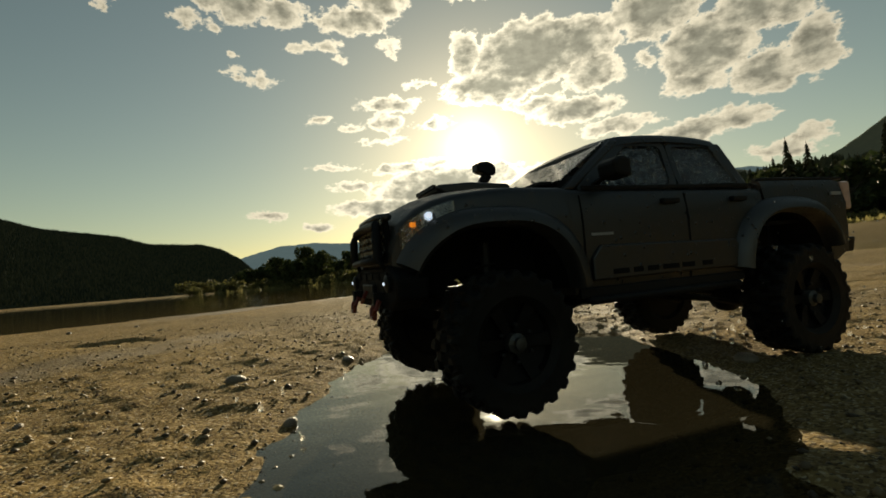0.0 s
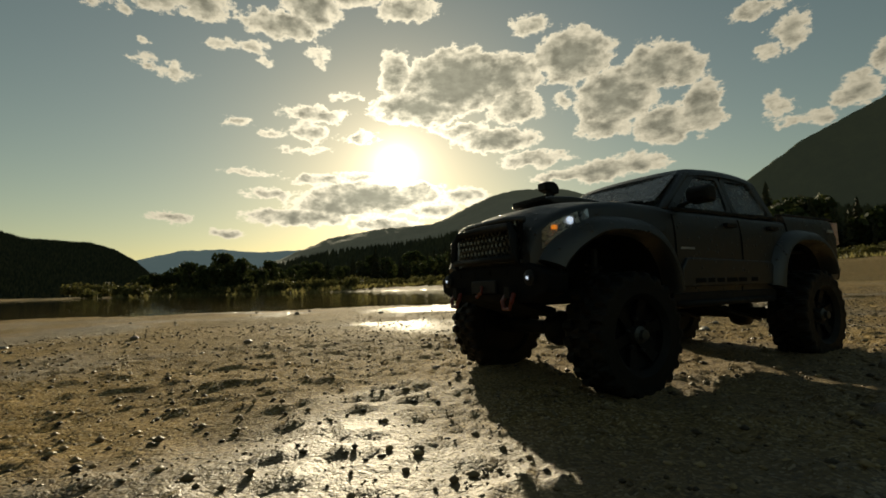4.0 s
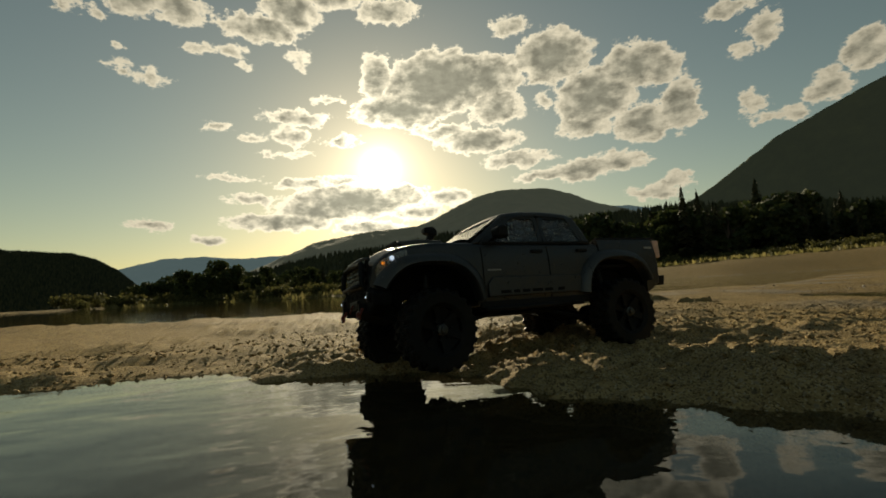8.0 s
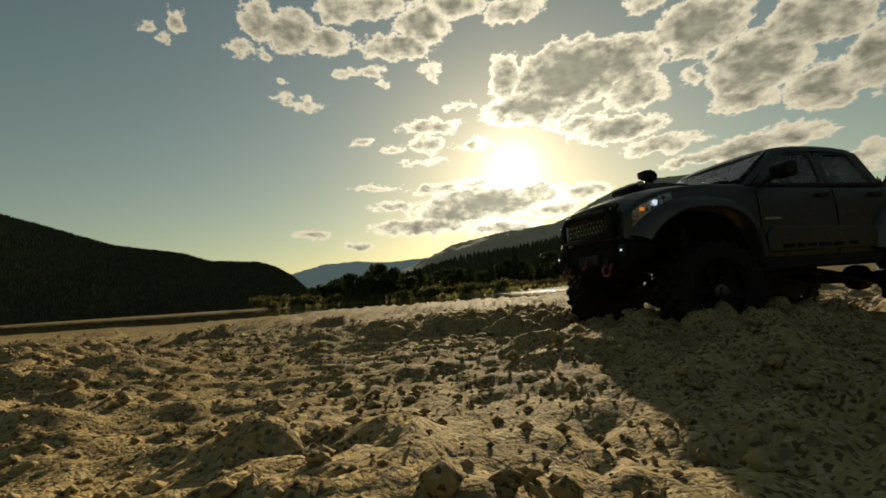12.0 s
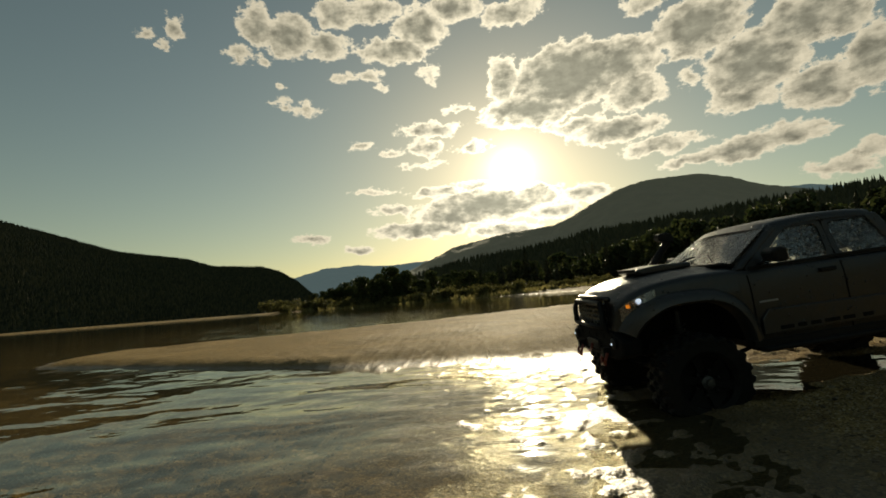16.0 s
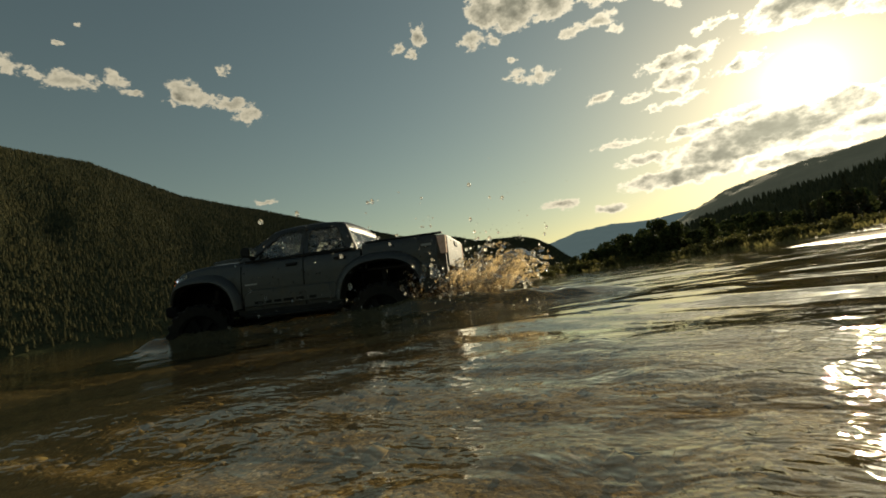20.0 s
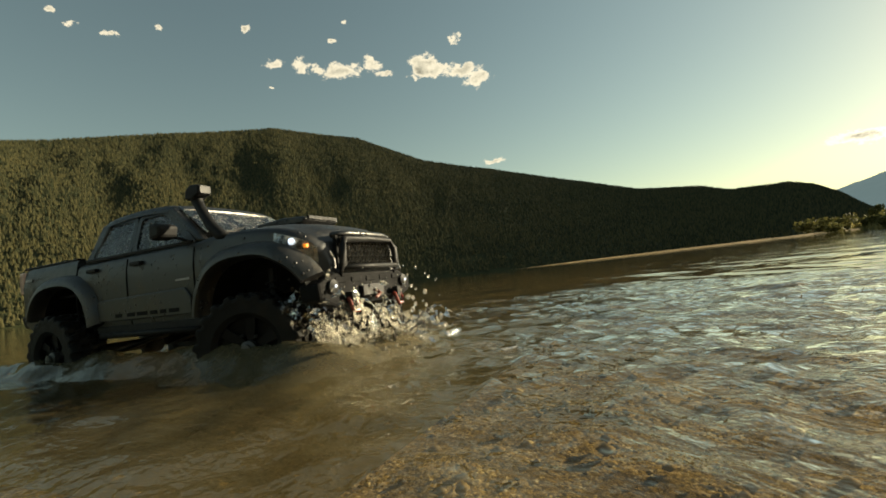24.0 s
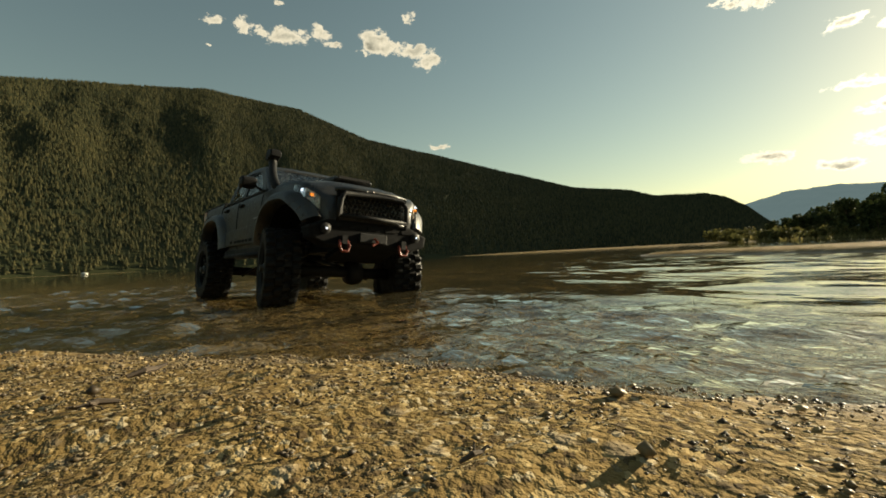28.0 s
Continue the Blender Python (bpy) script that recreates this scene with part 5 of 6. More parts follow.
        for x in (0.000, -0.085):
            part("door_handle", box(x - 0.010, s * 0.0925, 0.1430, 0.019, 0.006, 0.0045), TRIM, truck, "black door handle", bevel=0.001)
        for x, z0, z1 in ((0.084, 0.074, 0.150), (-0.030, 0.074, 0.150), (-0.1315, 0.074, 0.152)):
            part("panel_gap", tube([(x, s * (side_y(x, z) + 0.0001), z) for z in np.linspace(z0, z1, 8)], 0.0009, 5), SEAM, truck)
        door_mould = slab([(0.079, 0.080), (0.079, 0.098), (0.070, 0.1085), (-0.083, 0.1055), (-0.090, 0.098), (-0.090, 0.080)], s * 0.0895, s * 0.0950)
        part("door_moulding", door_mould, PAINT, truck, bevel=0.0015)
        part("rocker_panel", box(-0.002, s * 0.0875, 0.0705, 0.186, 0.008, 0.008), TRIM, truck, "black sill", bevel=0.001)
        for x0, w in ((0.052, 0.016), (0.034, 0.010), (0.018, 0.012), (-0.002, 0.018), (-0.022, 0.014), (-0.045, 0.012)):
            part("print_bar", box(x0, s * 0.0951, 0.0860, w, 0.0008, 0.0042), SEAM, truck)
        part("badge", box(0.066, s * 0.0926, 0.1175, 0.022, 0.0012, 0.0022), DECAL, truck, "pale lettering too small to read")
        part("badge", box(-0.240, s * 0.0925, 0.145, 0.016, 0.0016, 0.0035), DECAL, truck, "pale lettering too small to read")
        for cx in (AXLE, -AXLE):
            bm = bmesh.new()
            last = None
            for a in (np.linspace(math.pi - 0.17, 0.50, 34) if cx > 0 else np.linspace(math.pi - 0.36, 0.17, 34)):
                ca, sa = math.cos(a), math.sin(a)
                ex, ez = math.copysign(abs(ca) ** (2 / 2.7), ca), math.copysign(abs(sa) ** (2 / 2.7), sa)
                ring = []
                for grow, y in ((-0.0016, 0.0850), (-0.0016, 0.1000), (0.0010, 0.1035), (0.0060, 0.1025), (0.0115, 0.0975), (0.0135, 0.0915), (0.0110, 0.0860)):
                    px_ = cx + (ARCH_A + grow) * ex
                    tuck = 0.020 * float(smooth01(px_, 0.200, 0.240)) + 0.006 * float(smooth01(px_, -0.225, -0.262))
                    ring.append(bm.verts.new((px_, s * (y - tuck), ARCH_Z + (ARCH_B + grow) * ez)))
                if last:
                    for q in range(7):
                        bm.faces.new((last[q], last[(q + 1) % 7], ring[(q + 1) % 7], ring[q]))
                else:
                    bm.faces.new(ring)
                last = ring
            bm.faces.new(last[::-1])
            soft_part("fender_flare", bm, FLARE, truck, "flared wheel-arch lip", 40)
            bm = bmesh.new()
            last = None
            for a in (np.linspace(math.pi - 0.17, 0.40, 19) if cx > 0 else np.linspace(math.pi - 0.30, 0.17, 19)):
                ca, sa = math.cos(a), math.sin(a)
                ex, ez = math.copysign(abs(ca) ** (2 / 2.7), ca), abs(sa) ** (2 / 2.7)
                ring = [bm.verts.new((cx + r * ex, s * y, ARCH_Z + (r + 0.006) * ez)) for r, y in ((0.0670, 0.0850), (0.0670, 0.0400), (0.0300, 0.0385), (0.0300, 0.0400), (0.0685, 0.0420), (0.0685, 0.0850))]
                if last:
                    for q in range(6):
                        bm.faces.new((last[q], last[(q + 1) % 6], ring[(q + 1) % 6], ring[q]))
                else:
                    bm.faces.new(ring)
                last = ring
            bm.faces.new(last[::-1])
            part("wheel_well", bm, SEAM, truck, "black inner wheel well")
        # lamps
        eye = []
        for x, tall in ((0.2285, 0.0150), (0.2235, 0.0165), (0.2150, 0.0160), (0.2030, 0.0125), (0.1920, 0.0070)):
            hi = hood_z(x) - 0.0065
            eye.append((x, hi - tall, hi))

        def lamp_skin(out, back):
            """A curved panel that follows the body's corner."""
            bm = bmesh.new()
            rows_ = [[bm.verts.new((x + o, s * (side_y(x, z) + o), z)) for x, lo, hi in eye for z in ((lo, hi)[k],)] for o in (out, back) for k in (0, 1)]
            lo0, hi0, lo1, hi1 = rows_
            for p_, q_ in ((lo0, hi0), (hi0, hi1), (hi1, lo1), (lo1, lo0)):
                for i in range(len(eye) - 1):
                    bm.faces.new((p_[i], p_[i + 1], q_[i + 1], q_[i]))
            for i in (0, len(eye) - 1):
                bm.faces.new((lo0[i], hi0[i], hi1[i], lo1[i]))
            return bm

        lamp = part("headlight", lamp_skin(0.0008, -0.004), REFLECTOR, truck, "swept headlight with pale reflector")
        part("lens", lamp_skin(0.0030, 0.0024), LENS, lamp)
        y_ = side_y(0.212, 0.1385)
        part("bulb", turned([(0.0030, 0), (0.0034, 0.0016), (0.0016, 0.0022)], 12), LED, lamp, "lit white lamp", m=pose(0.2120, s * (y_ + 0.0006), 0.1385, 0, 0, -90 + s * 60))
        part("turn_lamp", box(0.2225, s * (side_y(0.2225, 0.134) + 0.0010), 0.1335, 0.0040, 0.0040, 0.0036), AMBER, lamp, "lit amber turn lamp", bevel=0.0006)
        part("tail_lamp", slab([(-0.2705, 0.128), (-0.2705, 0.158), (-0.2560, 0.158), (-0.2610, 0.128)], s * 0.0790, s * 0.0905), REDLENS, truck, "tail lamp, its lens colour paled as if the sun shone in it", bevel=0.002)
        fog = part("fog_lamp", turned([(0.006, 0), (0.0068, 0.003), (0.003, 0.0045)], 14), STEEL, truck, m=pose(0.2400, s * 0.066, 0.092, 0, 0, -90))
        part("fog_bulb", turned([(0.0012, 0.0042), (0.0014, 0.0052), (0.0006, 0.0058)], 10), LED, fog, "lit white lamp")
        part("shackle", tube([(0.2450, s * 0.043 - 0.005, 0.079), (0.2490, s * 0.043 - 0.0065, 0.072), (0.2495, s * 0.043 - 0.004, 0.066), (0.2495, s * 0.043 + 0.004, 0.066), (0.2490, s * 0.043 + 0.0065, 0.072), (0.2450, s * 0.043 + 0.005, 0.079)], 0.0020, 7), ORANGE, truck, "orange tow shackle")
        part("shackle_mount", box(0.243, s * 0.043, 0.080, 0.012, 0.007, 0.010), TRIM, truck)
    # front
    grille = part("grille", box(0.2355, 0, 0.1260, 0.004, 0.100, 0.034), SEAM, truck, "black honeycomb grille")
    mesh_bm = bmesh.new()
    for r in range(6):
        for c in range(15):
            y, z = (c - 7 + 0.5 * (r % 2)) * 0.0064, 0.1125 + r * 0.0056
            ring_o = [(0.0034 * math.cos(a), 0.0034 * math.sin(a)) for a in np.linspace(0.52, 6.8, 6, endpoint=False)]
            o = [mesh_bm.verts.new((0.2395, y + p, z + q)) for p, q in ring_o]
            i_ = [mesh_bm.verts.new((0.2380, y + p * 0.7, z + q * 0.7)) for p, q in ring_o]
            for k in range(6):
                mesh_bm.faces.new((o[k], o[(k + 1) % 6], i_[(k + 1) % 6], i_[k]))
    part("honeycomb", mesh_bm, MESH, grille, "wet grey honeycomb mesh")
    for z, h in ((0.1450, 0.005), (0.1085, 0.004)):
        part("grille_surround", tube([(0.2340, -0.052, z - 0.002), (0.2385, -0.030, z), (0.2395, 0, z), (0.2385, 0.030, z), (0.2340, 0.052, z - 0.002)], h * 0.6, 8), PAINT, grille, smooth=True)
    bumper = part("front_bumper", slab([(-0.084, 0.0800), (-0.060, 0.0710), (0.060, 0.0710), (0.084, 0.0800), (0.086, 0.0950), (0.060, 0.1050), (-0.060, 0.1050), (-0.086, 0.0950)], 0.216, 0.2400, "x"), SEAM, truck, "black steel front bumper", bevel=0.003)
    for y in (-0.052, -0.026, 0.0, 0.026, 0.052):
        part("bumper_slot", box(0.2402, y, 0.0975, 0.0016, 0.017, 0.0055), SEAM, bumper, bevel=0.0006)
    part("fairlead", box(0.2420, 0, 0.0850, 0.004, 0.040, 0.012), STEEL, bumper, bevel=0.001)
    part("winch_hook", tube([(0.2450, 0, 0.085), (0.2485, 0.004, 0.080), (0.2485, -0.004, 0.076)], 0.0018, 6), ORANGE, bumper)
    bull = part("bull_bar", tube([(0.2360, -0.050, 0.096), (0.2440, -0.050, 0.112), (0.2440, -0.049, 0.130), (0.2420, -0.042, 0.1380), (0.2425, 0.0, 0.1395), (0.2420, 0.042, 0.1380), (0.2440, 0.049, 0.130), (0.2440, 0.050, 0.112), (0.2360, 0.050, 0.096)], 0.0038, 10), TRIM, truck, "black tubular bull bar", smooth=True)
    part("cross_bar", tube([(0.2440, -0.050, 0.110), (0.2455, 0, 0.110), (0.2440, 0.050, 0.110)], 0.0030, 8), TRIM, bull, smooth=True)
    part("skid_plate", slab([(0.190, 0.056), (0.240, 0.072), (0.244, 0.078), (0.190, 0.064)], -0.040, 0.040), SEAM, truck, "black skid plate")
    # snorkel on the right
    sn = part("snorkel", tube([(0.128, -0.0835, 0.1530), (0.119, -0.0850, 0.1580), (0.108, -0.0850, 0.1680), (0.096, -0.0830, 0.1810), (0.086, -0.0805, 0.1930), (0.080, -0.079, 0.2010), (0.080, -0.079, 0.2070)], 0.0054, 10, [1.0, 1.2, 1.15, 1.0, 1, 1.15, 1.4]), TRIM, truck, "black snorkel along the windscreen pillar", smooth=True)
    part("snorkel_head", slab([(0.071, 0.2020), (0.0705, 0.2100), (0.074, 0.2150), (0.080, 0.2175), (0.092, 0.2165), (0.0945, 0.2120), (0.0925, 0.2055), (0.085, 0.2040), (0.0825, 0.2010)], -0.0870, -0.0710), TRIM, sn, bevel=0.0045)
    part("snorkel_grille", box(0.0937, -0.079, 0.2110, 0.0012, 0.0125, 0.008), STEEL, sn)
    # rear bumper and underside
    part("rear_bumper", slab([(-0.085, 0.082), (0.085, 0.082), (0.088, 0.098), (-0.088, 0.098)], -0.276, -0.262, "x"), TRIM, truck, "black rear bumper", bevel=0.002)
    part("tow_ball", turned([(0.003, 0), (0.003, 0.008), (0.005, 0.012), (0.002, 0.016)], 10), STEEL, truck, m=pose(-0.282, 0, 0.080, 90))
    for s in (-1, 1):
        part("chassis_rail", box(-0.015, s * 0.032, 0.074, 0.45, 0.006, 0.014), STEEL, truck, bevel=0.001)
        part("rock_slider", tube([(0.085, s * 0.080, 0.066), (0.080, s * 0.092, 0.064), (-0.085, s * 0.092, 0.064), (-0.090, s * 0.080, 0.066)], 0.0036, 8), TRIM, truck, "black rock slider", smooth=True)
    part("gearbox", box(0.0, 0.0, 0.070, 0.090, 0.050, 0.026), TRIM, truck, bevel=0.004)
    part("belly_plate", box(0.0, 0.0, 0.0555, 0.110, 0.060, 0.003), STEEL, truck)
    for x in (AXLE, -AXLE):
        ax_ob = part("axle", tube([(x, -0.078, HUB), (x, -0.03, HUB), (x, 0.0, HUB), (x, 0.03, HUB), (x, 0.078, HUB)], 0.0075, 10, [1.2, 1, 1, 1, 1.2]), TRIM, truck, "black axle", smooth=True)
        part("differential", turned([(0.006, -0.012), (0.016, -0.009), (0.018, 0.0), (0.016, 0.009), (0.006, 0.012)], 16), TRIM, ax_ob, m=pose(x, 0.016, HUB), smooth=True)
        d = 1 if x > 0 else -1
        part("drive_shaft", tube([(x - d * 0.012, 0.012, HUB + .004), (d * 0.045, 0.004, 0.066)], 0.0034, 8), STEEL, truck)
        for s in (-1, 1):
            part("link_rod", tube([(x - d * 0.006, s * 0.042, HUB - 0.008), (d * 0.030, s * 0.034, 0.062)], 0.0026, 6), STEEL, truck)
            shock = part("shock_absorber", tube([(x, s * 0.062, HUB + 0.006), (x - d * 0.006, s * 0.056, HUB + 0.075)], 0.0042, 8), STEEL, truck, "shock absorber")
            coil = [(x - d * 0.006 * u + 0.0075 * math.cos(u * 50), s * (0.062 - 0.006 * u) + 0.0075 * math.sin(u * 50), HUB + 0.012 + 0.050 * u) for u in np.linspace(0, 1, 64)]
            part("spring", tube(coil, 0.0011, 4), STEEL, shock)
    wheels = [make_wheel(truck, x, s, n) for x, s, n in ((AXLE, 1, "front_wheel"), (AXLE, -1, "front_wheel"), (-AXLE, 1, "rear_wheel"), (-AXLE, -1, "rear_wheel"))]
    return truck, wheels


truck, wheels = make_truck()

# ---- stones ----


def stone_mesh(rnd, name):
    bm = bmesh.new()
    bmesh.ops.create_icosphere(bm, subdivisions=2, radius=1.0)
    s = Vector((rnd.uniform(.8, 1.3), rnd.uniform(.7, 1.0), rnd.uniform(.45, .75)))
    o = Vector((rnd.uniform(0, 50), rnd.uniform(0, 50), 0))
    for q in bm.verts:
        q.co = q.co * (1 + 0.28 * noise.noise(q.co * 0.9 + o)) * s
    me = bpy.data.meshes.new(name)
    bm.to_mesh(me)
    bm.free()
    me.polygons.foreach_set("use_smooth", [True] * len(me.polygons))
    me.materials.append(STONE)
    return me


def scatter_stones():
    rnd = random.Random(31)
    kinds = [stone_mesh(rnd, "stone") for _ in range(6)]
    count = 0
    while count < 170:
        if rnd.random() < 0.72:
            x = rnd.uniform(-4.4, 0.5)
        else:
            x = rnd.uniform(-13.2, -11.4)
        y = float(line_y(x)) + 0.10 + rnd.random() ** 1.6 * 2.2
        z = bank_z(x, y)
        if z < 0.004:
            continue
        r = 0.0035 + 0.010 * rnd.random() ** 3
        ob = new("stone", kinds[rnd.randrange(6)])
        ob.matrix_basis = pose(x, y, z + r * 0.15, rnd.uniform(-15, 15), rnd.uniform(-15, 15), rnd.uniform(0, 360)) @ Matrix.Diagonal((r, r, r, 1))
        tagged(ob, "small wet brown stone lying on the sand", "stone", "stones on the bar")
        count += 1


def gravel(name, label, count, xr, off, size, seed, power=1.5, mat=None, heaps=False, sunk=False):
    """Small grains and pebbles, joined, lying on the ground along a stretch of the bar."""
    rs = np.random.RandomState(seed)
    x = rs.uniform(xr[0], xr[1], count)
    y = line_y(x) + off[0] + rs.rand(count) ** power * (off[1] - off[0])
    z = ground_height(x, y)
    keep = z > -0.07
    if sunk:
        keep &= z < -0.008
    if heaps:
        keep &= fbm(x * 5 + 2, y * 5, 3) > 0.52
    x, y, z = x[keep], y[keep], z[keep]
    r = size * (0.45 + 0.9 * rs.rand(len(x)) ** 4 * 1.5)
    ico = np.array([(0, 0, 1), (.89, 0, .2), (.28, .85, .2), (-.72, .53, .2), (-.72, -.53, .2), (.28, -.85, .2), (0, 0, -.7)])
    tri = [(0, 1, 2), (0, 2, 3), (0, 3, 4), (0, 4, 5), (0, 5, 1), (6, 2, 1), (6, 3, 2), (6, 4, 3), (6, 5, 4), (6, 1, 5)]
    a = rs.uniform(0, 6.28, len(x))
    sx, sy, sz = rs.uniform(.8, 1.4, len(x)), rs.uniform(.7, 1.1, len(x)), rs.uniform(.5, .9, len(x))
    P = ico[None] * np.stack([sx, sy, sz], -1)[:, None] * r[:, None, None] * (1 + 0.25 * (rs.rand(len(x), 7, 1) - 0.5))
    c, s = np.cos(a)[:, None], np.sin(a)[:, None]
    V = np.stack([P[..., 0] * c - P[..., 1] * s + x[:, None], P[..., 0] * s + P[..., 1] * c + y[:, None], P[..., 2] + z[:, None] + r[:, None] * 0.15], -1)
    F = (np.array(tri)[None] + 7 * np.arange(len(x))[:, None, None]).reshape(-1, 3)
    me = bpy.data.meshes.new(name)
    co = V.reshape(-1, 3).astype(np.float32)
    me.vertices.add(len(co)), me.vertices.foreach_set("co", co.ravel())
    me.loops.add(F.size), me.loops.foreach_set("vertex_index", F.ravel().astype(np.int32))
    me.polygons.add(len(F)), me.polygons.foreach_set("loop_start", np.arange(0, F.size, 3, dtype=np.int32))
    me.update(calc_edges=True)
    me.materials.append(mat or GRIT)
    tagged(new(name, me), label, "gravel", kind="stuff")


def grit_material():
    mat, g, b = material("wet_grit")
    geo = g.node("ShaderNodeNewGeometry")
    k = geo.outputs["Random Per Island"]
    col = g.mix(g.ramp(k, 0.05, 0.6), (0.048, 0.034, 0.020, 1), (0.18, 0.130, 0.064, 1))
    col = g.mix(g.ramp(k, 0.75, 0.95), col, (0.34, 0.255, 0.125, 1))
    g.put(b.inputs["Base Color"], col)
    b.inputs["Roughness"].default_value = 0.50
    sep = g.node("ShaderNodeSeparateXYZ")
    g.put(sep.inputs[0], geo.outputs["Position"])
    g.put(b.inputs["Specular IOR Level"], g.ramp(sep.outputs[2], -0.004, 0.003, 0.0, 0.32))
    return mat


GRIT = grit_material()
scatter_stones()
gravel("gravel", "loose wet grit and pebbles on the sand", 42000, (-4.6, 0.8), (0.03, 1.6), 0.0024, 3)
gravel("gravel", "loose wet grit on the sand near the shore", 10000, (-13.1, -11.2), (0.03, 1.8), 0.0018, 4)
gravel("gravel", "coarse tan gravel at the water's edge", 30000, (-14.3, -13.2), (-0.75, 0.10), 0.0008, 5, 1.0)
gravel("gravel", "fine coarse-grained sand at the water's edge", 44000, (-14.0, -13.50), (-0.66, -0.22), 0.0006, 8, 1.0)
gravel("sand_clods", "crumbled damp sand thrown up by wheels", 52000, (-11.3, -5.3), (0.03, 1.6), 0.0026, 7, 1.3, SAND)
gravel("sand_clods", "larger crumbly clods of damp sand in heaps", 8000, (-11.2, -5.7), (0.05, 1.5), 0.0056, 17, 1.2, SAND, True)
gravel("sand_clods", "lumps of damp sand kicked out of the ruts", 6000, (-11.3, -5.6), (0.04, 1.5), 0.0048, 27, 1.3, SAND)
gravel("river_gravel", "dark and pale pebbles on the shallow river bed", 15000, (-16.2, -13.5), (-0.8, 0.8), 0.0036, 16, 1.0, sunk=True)
gravel("river_gravel", "brown gravel lying on the shallow river bed", 14000, (-16.0, -13.5), (-0.7, 0.7), 0.0014, 6, 1.0)


def pale_boulder():
    """A pale boulder at the foot of the forested hill, across the river."""
    bm = bmesh.new()
    bmesh.ops.create_icosphere(bm, subdivisions=3, radius=1.0)
    for q in bm.verts:
        q.co = Vector((q.co.x * 1.5, q.co.y * 0.9, q.co.z * 0.6)) * (1 + 0.35 * noise.noise(q.co * 1.3))
    me = bpy.data.meshes.new("boulder")
    bm.to_mesh(me)
    bm.free()
    me.materials.append(plain("pale_rock", (0.55, 0.52, 0.45), 0.8, 0.0, 3.0, 0.2))
    x, y = polar(BOULDER_AZ, 246)
    ob = new("boulder", me)
    ob.matrix_basis = pose(x, y, bank_z(x, y) + 0.4, 0, 0, 30)
    tagged(ob, "pale boulder at the water's edge below the forest", "boulder")


BOULDER_AZ = -93.8
pale_boulder()


def scatter_twigs():
    """Short dark bits of drift wood on the shore."""
    rnd = random.Random(77)
    for x, y, size in TWIGS:
        root = new("twig")
        a = rnd.uniform(0, 6.28)
        c, s = math.cos(a) * size, math.sin(a) * size
        part("stick", tube([(-c, -s, 0.0006), (-0.2 * c + 0.2 * s, -0.2 * s - 0.2 * c, 0.0016), (0.5 * c, 0.5 * s, 0.0012), (c, s - 0.2 * c, 0.0020)], size * 0.17, 6, [0.6, 1.0, 0.8, 0.3]), BARK, root)
        part("side_shoot", tube([(0, 0, 0.0014), (0.3 * c - 0.4 * s, 0.3 * s + 0.4 * c, 0.0026)], size * 0.10, 5, [1.0, 0.4]), BARK, root)
        root.matrix_basis = pose(x, y, bank_z(x, y))
        tagged(root, "short dark piece of drift wood on the gravel", "twig", "twigs on the shore")


TWIGS = ((-13.773, -4.798, 0.006), (-13.813, -4.784, 0.007), (-13.671, -4.743, 0.003), (-13.737, -4.703, 0.004))
scatter_twigs()

